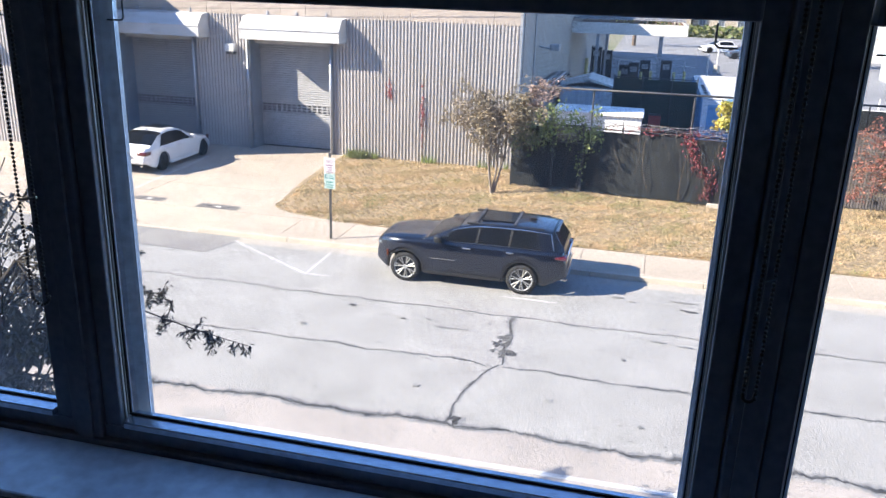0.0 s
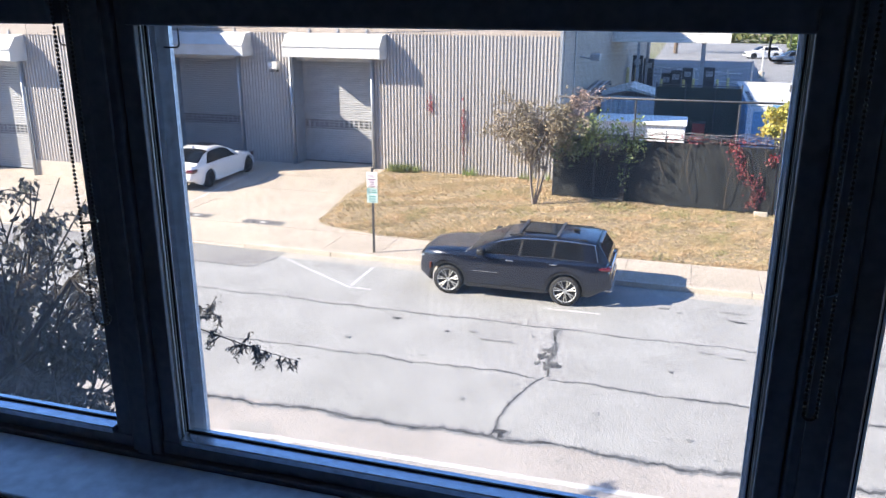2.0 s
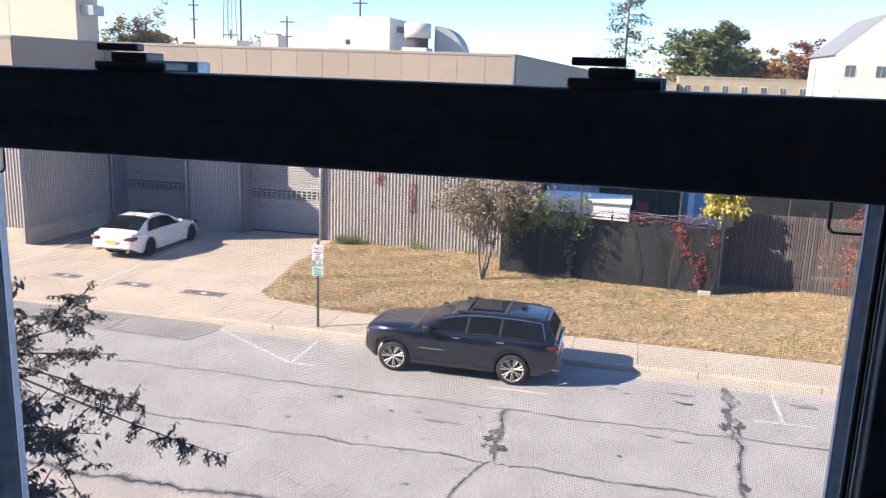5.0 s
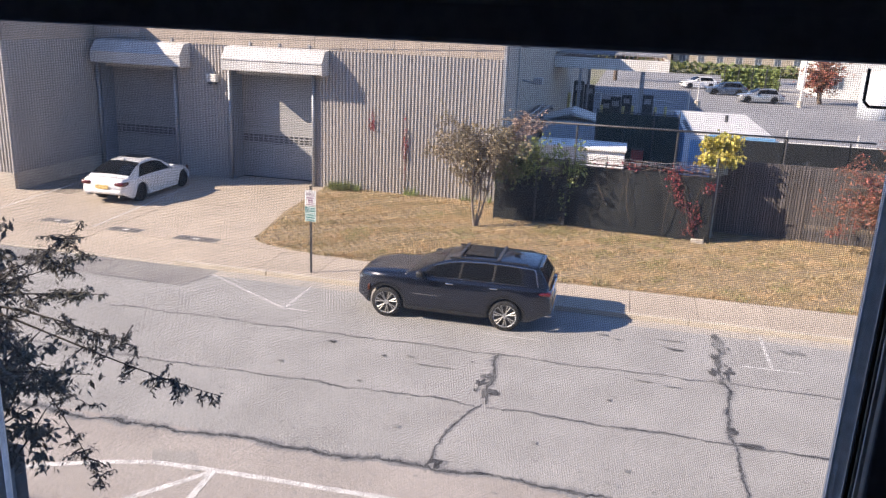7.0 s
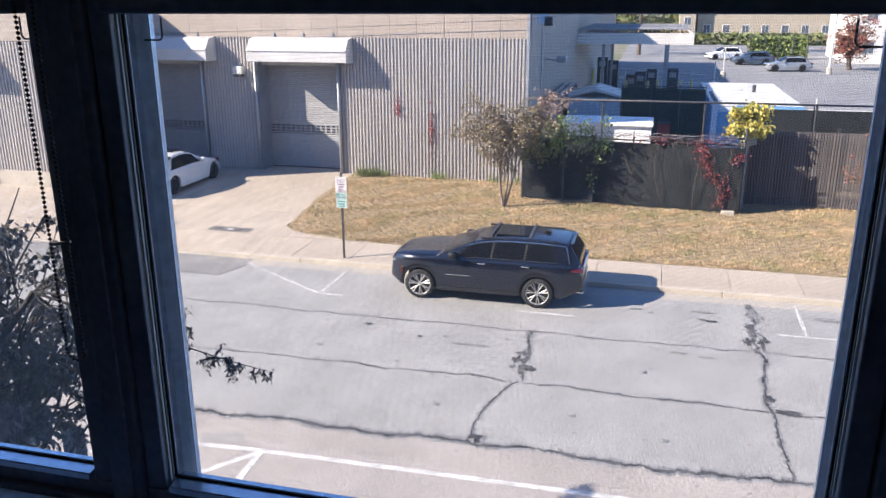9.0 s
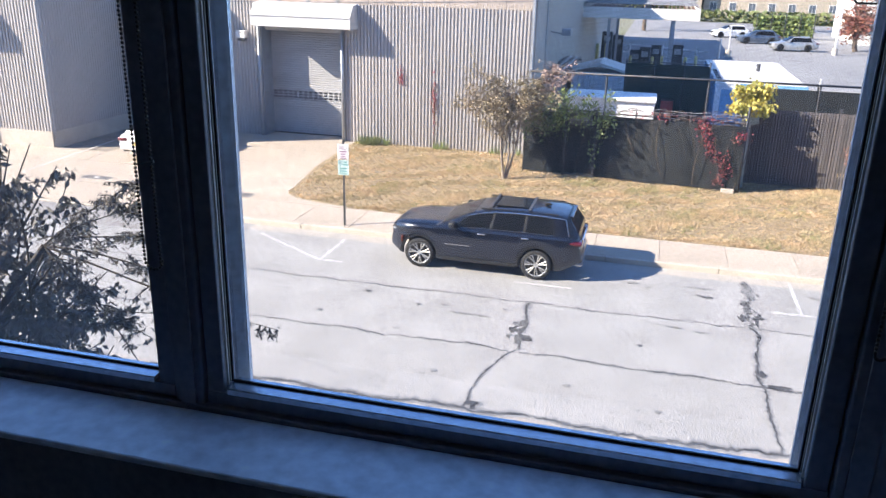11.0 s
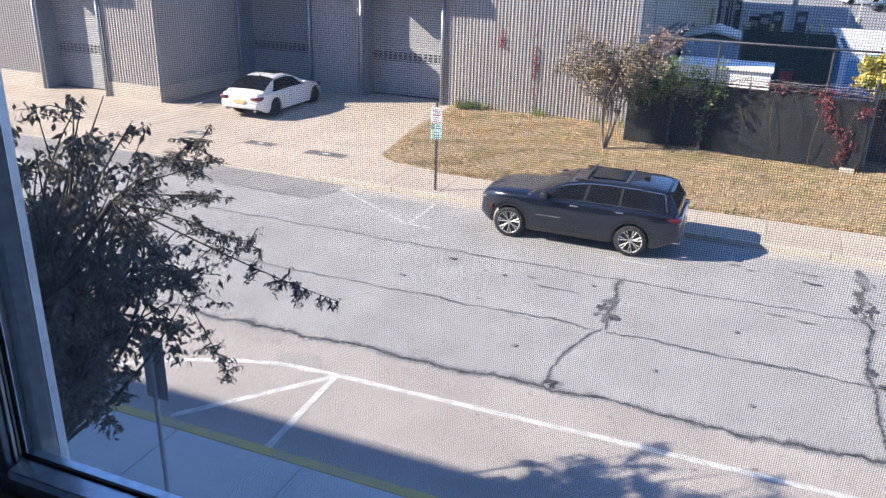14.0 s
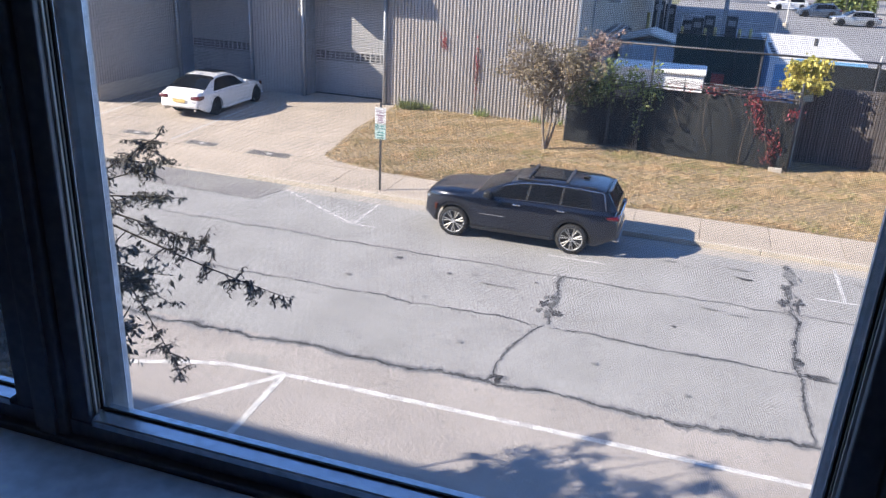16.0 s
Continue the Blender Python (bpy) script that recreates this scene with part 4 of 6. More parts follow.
def car(name, label, paint, L, W, H, wb, fo, wr, belt, hood_z, roof, glass, pillars, lamps, suv, group=""):
    """A parked car, nose towards -x, drawn about its own middle on the ground. wb: wheelbase, fo: front overhang, wr: tyre radius;
    roof: (x, z) line of the glasshouse; glass: side pane spans."""
    c = thing(name, label, "car", group=group)
    x0 = -L / 2
    xf, xr = x0 + fo, x0 + fo + wb
    base = 0.3 if suv else 0.2
    R = wr + 0.065

    def lerp(tab, x):
        for (a, za), (b, zb) in zip(tab, tab[1:]):
            if x <= b:
                f = max(0.0, (x - a) / (b - a))
                return za + (zb - za) * f
        return tab[-1][1]

    def zlow(x):
        z = lerp([(x0, base + 0.14), (x0 + 0.3, base), (-x0 - 0.5, base), (-x0, base + 0.25)], x)
        for xw in (xf, xr):
            if abs(x - xw) < R:
                z = max(z, wr + math.sqrt(R * R - (x - xw) ** 2))
        return z

    def half(x):
        e = min(x - x0, -x0 - x)
        k = 1 - max(0.0, 1 - e / (0.95 if x < 0 else 0.75)) ** 2.2 * (0.36 if x < 0 else 0.14)
        return W / 2 * k

    def decklid(x):
        return lerp(hood_z, x)

    st = sorted(set([x0 + L * i / 90 for i in range(91)] + [xf - R * math.cos(a * math.pi / 16) for a in range(17)] + [xr - R * math.cos(a * math.pi / 16) for a in range(17)]))
    bm = bmesh.new()
    rows = []
    for x in st:
        h, zl, zd = half(x), zlow(x), decklid(x)
        zd = max(zd, zl + 0.05)
        zm = zl + (zd - zl) * 0.55
        sh = zd - min(0.14, (zd - zl) * 0.3)
        half_pts = [(h - 0.07, zl), (h - 0.015, zl + (zm - zl) * 0.12), (h, zl + (zm - zl) * 0.5), (h, zm), (h - 0.012, sh), (h - 0.05, zd - 0.035), (h - 0.13, zd - 0.004), (h * 0.55, zd + 0.02), (0, zd + 0.03)]
        rows.append([bm.verts.new((x, y, z)) for y, z in half_pts] + [bm.verts.new((x, -y, z)) for y, z in half_pts[-2::-1]])
    for a, b in zip(rows, rows[1:]):
        for i in range(len(a) - 1):
            bm.faces.new((a[i], a[i + 1], b[i + 1], b[i]))
    bm.faces.new(rows[0]), bm.faces.new(rows[-1][::-1])
    part("body", bm, paint, c, smooth=True)
    part("underbody", B(x0 + 0.5, -x0 - 0.5, -W / 2 + 0.26, W / 2 - 0.26, 0.22, belt - 0.12), BLACK, c)

    def section(x):
        zr = lerp(roof, x)
        k = max(0.0, min(1.0, (zr - belt) / (H - belt)))
        hb = half(x) - 0.055
        hr = hb - (0.17 if suv else 0.2) * k - 0.02
        zs = belt + (zr - belt) * (0.9 if suv else 0.86)
        return hb, hr, zs, zr

    def P(x, u, out=0.0):
        hb, hr, zs, zr = section(x)
        if u <= 1:
            return Vector((x, hb + (hr - hb) * u + out, belt - 0.02 + (zs - belt + 0.02) * u))
        v = u - 1
        y = hr * math.cos(v * math.pi / 2) ** 0.7
        z = zs + (zr - zs) * (1 - (1 - v) ** 2.4) + 0.02 * v
        return Vector((x, y + out * (1 - v), z + out * v))

    us = [0, 0.25, 0.5, 0.75, 0.93, 1.03, 1.1, 1.2, 1.35, 1.55, 1.8, 2.0]
    xs = [roof[0][0] + (roof[-1][0] - roof[0][0]) * i / 60 for i in range(61)]
    bm = bmesh.new()
    rows = []
    for x in xs:
        a = [P(x, u) for u in us]
        rows.append([bm.verts.new(p) for p in a] + [bm.verts.new((p.x, -p.y, p.z)) for p in a[-2::-1]])
    for a, b in zip(rows, rows[1:]):
        for i in range(len(a) - 1):
            bm.faces.new((a[i], a[i + 1], b[i + 1], b[i]))
    bm.faces.new(rows[0]), bm.faces.new(rows[-1][::-1])
    part("cabin", bm, paint, c, smooth=True)

    def patch(nm, material, xa, xb, ua, ub, side, off, nx=14, nu=6, label=""):
        """A pane laid on the cabin: xa, xb give its ends at a height u."""
        bm = bmesh.new()
        g = []
        for j in range(nu + 1):
            u = ua + (ub - ua) * j / nu
            r = []
            for i in range(nx + 1):
                x = xa(u) + (xb(u) - xa(u)) * i / nx
                p = P(x, u, off)
                r.append(bm.verts.new((p.x, p.y * side, p.z)))
            g.append(r)
        for a, b in zip(g, g[1:]):
            for i in range(nx):
                bm.faces.new((a[i], a[i + 1], b[i + 1], b[i]))
        return part(nm, bm, material, c, label, smooth=True)

    for side in (1, -1):
        ga, sa, gb, sb = glass[0][0], glass[0][2], glass[-1][1], glass[-1][3]
        if suv:
            patch("chrome_surround", CHROME, lambda u: ga - 0.05 + sa * u, lambda u: gb + 0.36 + sb * u, 0.955, 1.0, side, 0.006, 40, 2)
            patch("chrome_surround", CHROME, lambda u: gb + 0.36 + sb * u, lambda u: gb + 0.395 + sb * u, 0.1, 1.0, side, 0.006, 2, 10)
            patch("chrome_surround", CHROME, lambda u: ga - 0.06 + sa * u, lambda u: gb + 0.05, 0.06, 0.085, side, 0.006, 40, 2)
        patch("window_trim", BLACK, lambda u: ga - 0.03 + sa * u, lambda u: gb + 0.03 + sb * u, 0.085, 0.95, side, 0.013, 40)
        for ga, gb, sa, sb in glass:
            patch("side_window", CARGLASS, lambda u: ga + sa * u, lambda u: gb + sb * u, 0.11, 0.93, side, 0.02, 20)
        hb = W / 2
        mx = pillars[0]
        part("mirror", B(mx - 0.1, mx + 0.1, side * (hb + 0.1) - 0.12, side * (hb + 0.1) + 0.1, belt, belt + 0.17, bevel=0.05), paint if not suv else BLACK, c, smooth=True)
        for hx in pillars[1:]:
            part("door_handle", B(hx, hx + 0.2, side * (hb + 0.005) - 0.02, side * (hb + 0.005) + 0.02, belt - 0.14, belt - 0.1, bevel=0.012), CHROME if suv else paint, c, smooth=True)
        for dx in pillars[1:]:
            part("door_seam", B(dx + 0.28, dx + 0.288, side * hb - 0.004, side * hb + 0.002, base + 0.12, belt - 0.06), BLACK, c)
        part("sill_trim", B(xf + R + 0.05, xr - R - 0.05, side * (hb - 0.03) - 0.035, side * (hb - 0.03) + 0.035, base - 0.01, base + 0.09, bevel=0.015), BLACK if suv else paint, c)
    ws0, ws1, rw0, rw1 = lamps["wind"]
    for nm, a, b in (("windscreen", ws0, ws1), ("rear_window", rw0, rw1)):
        bm = bmesh.new()
        g = []
        for i in range(9):
            x = a + (b - a) * i / 8
            r = []
            for j in range(13):
                f = j / 12 * 2 - 1
                hbx, hr, zs, zr = section(x)
                u = 2 - abs(f) * 0.93
                p = P(x, u, 0.006)
                r.append(bm.verts.new((p.x, p.y * (1 if f > 0 else -1), p.z + 0.004)))
            g.append(r)
        for r1, r2 in zip(g, g[1:]):
            for i in range(12):
                bm.faces.new((r1[i], r1[i + 1], r2[i + 1], r2[i]))
        part(nm, bm, WINDSCREEN if suv and nm == "windscreen" else CARGLASS, c, smooth=True)
    # lamps, bumpers, plates
    hz = lamps["head"]
    for side in (1, -1):
        part("headlight", B(x0 + 0.05, x0 + 0.32, side * W * 0.335 - (0.2 if side > 0 else 0.07), side * W * 0.335 + (0.07 if side > 0 else 0.2), hz + 0.04, hz + 0.11, bevel=0.03), CLEARLAMP, c, smooth=True)
        part("tail_light", B(-x0 - 0.38, -x0 + 0.012, side * W * 0.4 - (0.26 if side > 0 else 0.14), side * (W * 0.4) + (0.14 if side > 0 else 0.26), lamps["tail"], lamps["tail"] + (0.1 if suv else 0.15), bevel=0.04), REDLAMP, c, smooth=True)
        part("side_marker", B(x0 + 0.34, x0 + 0.4, side * (W / 2 - 0.1) - 0.05, side * (W / 2 - 0.1) + 0.05, 0.66, 0.82, bevel=0.01), AMBER, c)
    part("grille", B(x0 - 0.012, x0 + 0.2, -0.55, 0.55, hz - 0.1, hz + 0.12, bevel=0.03), BLACK, c)
    part("rear_bumper", B(-x0 - 0.35, -x0 + 0.03, -W * 0.42, W * 0.42, base + 0.2, base + 0.4, bevel=0.07), paint, c, smooth=True)
    part("rear_plate", B(-x0 + (0.005 if suv else 0.03), -x0 + (0.02 if suv else 0.045), -0.26, 0.26, lamps["plate"], lamps["plate"] + 0.14), SIGNWHITE if suv else PLATE, c)
    for side in (1, -1):
        part("exhaust", tube(bmesh.new(), (-x0 - 0.15, side * W * 0.33, base + 0.14), (-x0 + 0.02, side * W * 0.36, base + 0.14), 0.045, n=12), CHROME, c)
    if suv:
        part("bumper_trim", B(-x0 - 0.2, -x0 + 0.05, -W * 0.41, W * 0.41, base + 0.17, base + 0.2, bevel=0.012), GREYMETAL, c)
        part("tailgate_bar", B(-x0 - 0.02, -x0 + 0.012, -0.6, 0.6, lamps["tail"] + 0.03, lamps["tail"] + 0.08), CHROME, c)
        for side in (1, -1):
            part("roof_rail", B(-0.1, 1.9, side * 0.66 - 0.02, side * 0.66 + 0.02, H - 0.07, H - 0.015, bevel=0.015), BLACK, c)
            part("badge_strip", B(x0 + 1.55, x0 + 2.2, side * (W / 2 + 0.002) - 0.004, side * (W / 2 + 0.002) + 0.004, 0.73, 0.744), CHROME, c)
        for xx in (0.15, 1.15):
            part("crossbar", B(xx - 0.04, xx + 0.04, -0.67, 0.67, H + 0.005, H + 0.03, bevel=0.01), DARKMETAL, c)
        part("sunroof", B(0.25, 1.1, -0.46, 0.46, H + 0.0, H + 0.028, bevel=0.01), CARGLASS, c)
        part("aerial", B(1.45, 1.62, -0.03, 0.03, H + 0.01, H + 0.075, bevel=0.02), BLACK, c)
        part("spoiler", B(2.08, 2.25, -0.56, 0.56, H - 0.11, H - 0.07, bevel=0.014), paint, c)
        part("rear_glass_trim", B(2.4, 2.45, -0.5, 0.5, belt - 0.02, belt + 0.02), CHROME, c)
    else:
        part("sunroof", B(-0.1, 0.6, -0.4, 0.4, H + 0.0, H + 0.026, bevel=0.01), CARGLASS, c)
        part("aerial", B(0.95, 1.08, -0.025, 0.025, H - 0.01, H + 0.05, bevel=0.015), paint, c)
    # wheels
    for xw in (xf, xr):
        for side in (1, -1):
            yo, yi = side * (W / 2 - 0.02), side * (W / 2 - 0.26)
            bm = bmesh.new()
            n = 36
            prof = [(wr * 0.74, yo), (wr * 0.93, yo), (wr, yo - side * 0.03), (wr, yi + side * 0.03), (wr * 0.9, yi), (wr * 0.5, yi)]
            rings = [[bm.verts.new((xw + r * math.cos(2 * math.pi * k / n), y, wr + r * math.sin(2 * math.pi * k / n))) for k in range(n)] for r, y in prof]
            for a, b in zip(rings, rings[1:]):
                for k in range(n):
                    bm.faces.new((a[k], a[(k + 1) % n], b[(k + 1) % n], b[k]))
            wheel = part("wheel", bm, TYRE, c, "black tyre on an alloy rim", smooth=True)
            ym = yo - side * 0.05
            part("rim_well", tube(bmesh.new(), (xw, ym, wr), (xw, ym - side * 0.02, wr), wr * 0.75, n=24), BLACK, wheel)
            bm = bmesh.new()
            inner, outer = wr * 0.68, wr * 0.755
            ra = [bm.verts.new((xw + outer * math.cos(2 * math.pi * k / n), yo - side * 0.005, wr + outer * math.sin(2 * math.pi * k / n))) for k in range(n)]
            rb = [bm.verts.new((xw + inner * math.cos(2 * math.pi * k / n), yo - side * 0.02, wr + inner * math.sin(2 * math.pi * k / n))) for k in range(n)]
            for k in range(n):
                bm.faces.new((ra[k], ra[(k + 1) % n], rb[(k + 1) % n], rb[k]))
            part("rim_lip", bm, GREYMETAL if suv else BLACK, wheel)
            ns = 7 if suv else 5
            for k in range(ns):
                for sp in (-0.15, 0.15):
                    a0 = 2 * math.pi * k / ns + 0.3
                    bm = bmesh.new()
                    pa = Vector((xw + wr * 0.14 * math.cos(a0), yo - side * 0.03, wr + wr * 0.14 * math.sin(a0)))
                    pb = Vector((xw + wr * 0.71 * math.cos(a0 + sp), yo - side * 0.015, wr + wr * 0.71 * math.sin(a0 + sp)))
                    tube(bm, pa, pb, wr * 0.03, wr * 0.05, n=6)
                    part("spoke", bm, ALLOY if suv else BLACK, wheel)
            part("hub", tube(bmesh.new(), (xw, yo - side * 0.045, wr), (xw, yo - side * 0.012, wr), wr * 0.16, n=14), BLACK if not suv else GREYMETAL, wheel)
            bm = bmesh.new()
            for k in range(17):
                a = math.pi * k / 16
                p1 = (xw - (R + 0.0) * math.cos(a), side * (half(xw) + 0.004), wr + R * math.sin(a))
                p2 = (xw - (R + 0.055) * math.cos(a), side * (half(xw) + 0.006), wr + (R + 0.055) * math.sin(a))
                v1, v2 = bm.verts.new(p1), bm.verts.new(p2)
                v3 = bm.verts.new((p1[0], side * (half(xw) - 0.05), p1[2]))
                if k:
                    bm.faces.new((q[0], q[1], v2, v1)), bm.faces.new((q[2], q[0], v1, v3))
                q = (v1, v2, v3)
            part("arch_trim", bm, BLACK if suv else paint, c)
    return c


suv = car("suv", "dark navy three-row suv with chrome trim parked at the kerb", NAVY, 5.06, 1.95, 1.735, 3.09, 0.86, 0.40, 1.215,
          [(-2.53, 0.82), (-2.49, 1.04), (-2.35, 1.15), (-1.9, 1.205), (-1.1, 1.235), (-0.9, 1.225), (2.3, 1.225), (2.43, 1.15), (2.53, 0.94)],
          [(-1.22, 1.215), (-1.05, 1.27), (-0.3, 1.59), (0.0, 1.665), (0.3, 1.71), (0.8, 1.73), (1.5, 1.725), (2.0, 1.69), (2.18, 1.655), (2.47, 1.22)],
          [(-0.98, 0.16, 0.62, 0.08), (0.23, 1.02, 0.08, 0.05), (1.09, 1.83, 0.05, -0.12)], (-0.75, -0.12, 1.0),
          {"wind": (-1.08, -0.26, 2.12, 2.42), "head": 0.86, "tail": 1.0, "plate": 0.78}, True)
suv.location = (-3.24, 18.97, 0)
sedan = car("sedan", "white four-door sedan with tinted windows parked nose to the loading door", WHITEPAINT, 4.9, 1.86, 1.46, 2.97, 0.83, 0.335, 0.93,
            [(-2.45, 0.6), (-2.35, 0.72), (-1.9, 0.83), (-0.95, 0.95), (-0.7, 0.95), (1.6, 0.98), (2.3, 0.98), (2.42, 0.9), (2.45, 0.7)],
            [(-1.15, 0.94), (-0.95, 1.0), (-0.28, 1.34), (0.1, 1.44), (0.55, 1.465), (1.0, 1.43), (1.4, 1.33), (1.95, 1.05), (2.1, 0.97)],
            [(-0.76, 0.2, 0.56, 0.08), (0.23, 1.5, 0.08, -0.42)], (-0.6, 0.02, 0.98),
            {"wind": (-1.02, -0.22, 1.08, 1.96), "head": 0.58, "tail": 0.72, "plate": 0.6}, False)
sedan.matrix_basis = pose(-18.43, 27.9, 0.15, 0, 0, -89.5) @ Matrix.Scale(1.03, 4)


# ---- plants ----
def leaf_mesh(name, centres, size, material, droop=0.5, seed=1, aspect=0.45, up=0.0):
    """Many small pointed leaves, each folded a little, round the given centres."""
    r = np.random.default_rng(seed)
    c = np.asarray(centres, float)
    k = len(c)
    a = r.uniform(0, 2 * np.pi, k)
    d = np.stack([np.cos(a), np.sin(a), -droop * r.uniform(0.2, 1.8, k) + up], 1)
    d /= np.linalg.norm(d, axis=1)[:, None]
    s = np.cross(d, r.normal(size=(k, 3)))
    s /= np.linalg.norm(s, axis=1)[:, None] + 1e-9
    ln = size * r.uniform(0.6, 1.3, k)[:, None]
    nrm = np.cross(d, s)
    v = np.stack([c, c + d * ln * 0.45 + s * ln * aspect * 0.5 + nrm * ln * 0.08, c + d * ln, c + d * ln * 0.45 - s * ln * aspect * 0.5 + nrm * ln * 0.08], 1)
    i = np.arange(k)[:, None] * 4
    return pydata(name, v.reshape(-1, 3).tolist(), np.hstack([i + 0, i + 1, i + 2, i + 3]).tolist(), material)


def limb(bm, a, b, r0, r1, sag, rnd, n=5):
    """A bent tapering branch; returns the points along it."""
    a, b = Vector(a), Vector(b)
    pts = []
    off = Vector((rnd.uniform(-1, 1), rnd.uniform(-1, 1), rnd.uniform(-0.5, 1))) * (b - a).length * 0.1
    for i in range(n + 1):
        f = i / n
        p = a.lerp(b, f) + off * math.sin(math.pi * f) + Vector((0, 0, sag * math.sin(math.pi * f * 0.5) * f - sag * f))
        pts.append(p)
    for i in range(n):
        tube(bm, pts[i], pts[i + 1], r0 + (r1 - r0) * i / n, r0 + (r1 - r0) * (i + 1) / n, n=6, caps=False)
    return pts


def tree(name, label, base, stems, centre, radii, limbs, leaves, size, bark, leaf, seed, trunk_r=0.1, extra=(), cluster=0.14, droop=0.6, group="", at_root=None, second=None, shell=0.55, fork=None, slim=1.0, aspect=0.45):
    rnd = random.Random(seed)
    rg = np.random.default_rng(seed)
    t = thing(name, label, "tree", base, group)
    bm = bmesh.new()
    c, rad = Vector(centre), Vector(radii)
    tops = []
    for s in range(stems):
        a = 2 * math.pi * s / max(1, stems) + rnd.uniform(-0.4, 0.4)
        spread = 0.0 if stems == 1 else 0.35
        top = Vector((base[0] + (c.x - base[0]) * 0.6 + spread * rad.x * math.cos(a), base[1] + (c.y - base[1]) * 0.6 + spread * rad.y * math.sin(a), base[2] + (c.z - rad.z * 0.5 - base[2])))
        st = Vector(base) + Vector((0.06 * math.cos(a), 0.06 * math.sin(a), 0)) * (stems > 1)
        tops.append(limb(bm, st, top, trunk_r, trunk_r * 0.6, 0, rnd))
    ends = []
    for k in range(limbs):
        while True:
            q = Vector((rnd.uniform(-1, 1), rnd.uniform(-1, 1), rnd.uniform(-1, 1)))
            if shell < q.length < 1:
                break
        e = Vector((c.x + q.x * rad.x, c.y + q.y * rad.y, c.z + q.z * rad.z))
        o = rnd.choice(tops)[rnd.randint(2, 5)]
        p = limb(bm, o, e, trunk_r * 0.4, trunk_r * 0.06, rnd.uniform(-0.1, 0.15), rnd)
        ends.append(p)
    n_crown = len(ends)
    if fork:
        fork_pts = limb(bm, tops[0][-1], fork, trunk_r * 0.6, trunk_r * 0.35, 0, rnd)
    for e in extra:
        p = limb(bm, fork_pts[-1] if fork else tops[0][-1], e, trunk_r * (0.15 if fork else 0.45), trunk_r * (0.03 if fork else 0.06), -0.25, rnd, 8)
        ends += [p, p, p[:6], p[3:], p[4:8]] + ([p[5:], p[2:], p[4:]] if fork else [])
    cent, outer = [], []
    per = max(1, leaves // (len(ends) * 4))
    for j, p in enumerate(ends):
        cl = cluster * (slim if j >= n_crown else 1.0)
        for _ in range(4):
            i = rnd.randint(min(1, len(p) - 2), len(p) - 2)
            s = p[i].lerp(p[i + 1], rnd.random())
            cj = cl * (1.3 - 0.5 * (i + 1) / len(p)) if j >= n_crown and fork else cl
            e = s + Vector((rnd.gauss(0, 1), rnd.gauss(0, 1), rnd.gauss(-0.15, 0.6))) * cj * 2.2
            limb(bm, s, e, trunk_r * 0.06 + 0.003, 0.003, 0, rnd, 2)
            k = per if j < n_crown else max(1, int((1.25 if fork else 1) * per * slim))
            f = rg.uniform(0.1, 1.08, k)[:, None]
            (outer if fork and j >= n_crown else cent).append(np.array(s) * (1 - f) + np.array(e) * f + rg.normal(0, cj * 0.35, (k, 3)))
    part("trunk", bm, bark, t, smooth=True)
    if outer:
        part_mesh("bough_leaves", leaf_mesh("bough_leaves", np.concatenate(outer) - np.array(base), size * 0.5, leaf, droop, seed, aspect * 0.75), t, base)
    cent = np.concatenate(cent) - np.array(base)
    groups = [(leaf, cent)] if second is None else [(leaf, cent[second[1](cent + np.array(base))]), (second[0], cent[~second[1](cent + np.array(base))])]
    for m, cc in groups:
        if len(cc):
            part_mesh("crown", leaf_mesh("crown", cc, size, m, droop, seed, aspect), t, base)
    return t


def vine(name, label, centres, spread, count, size, material, seed, stems=()):
    r = np.random.default_rng(seed)
    c = np.asarray(centres, float)
    pick = c[r.integers(0, len(c), count)] + r.normal(0, 1, (count, 3)) * np.array(spread)
    base = tuple(c[0])
    v = thing(name, label, "vine", base)
    part_mesh("leaves", leaf_mesh("leaves", pick - np.array(base), size, material, 1.2, seed, 0.8), v, base)
    if stems:
        rnd = random.Random(seed)
        for a, b in stems:
            bm = bmesh.new()
            limb(bm, a, b, 0.011, 0.006, 0.1, rnd, 6)
            part("stem", bm, BARK, v)
    return v


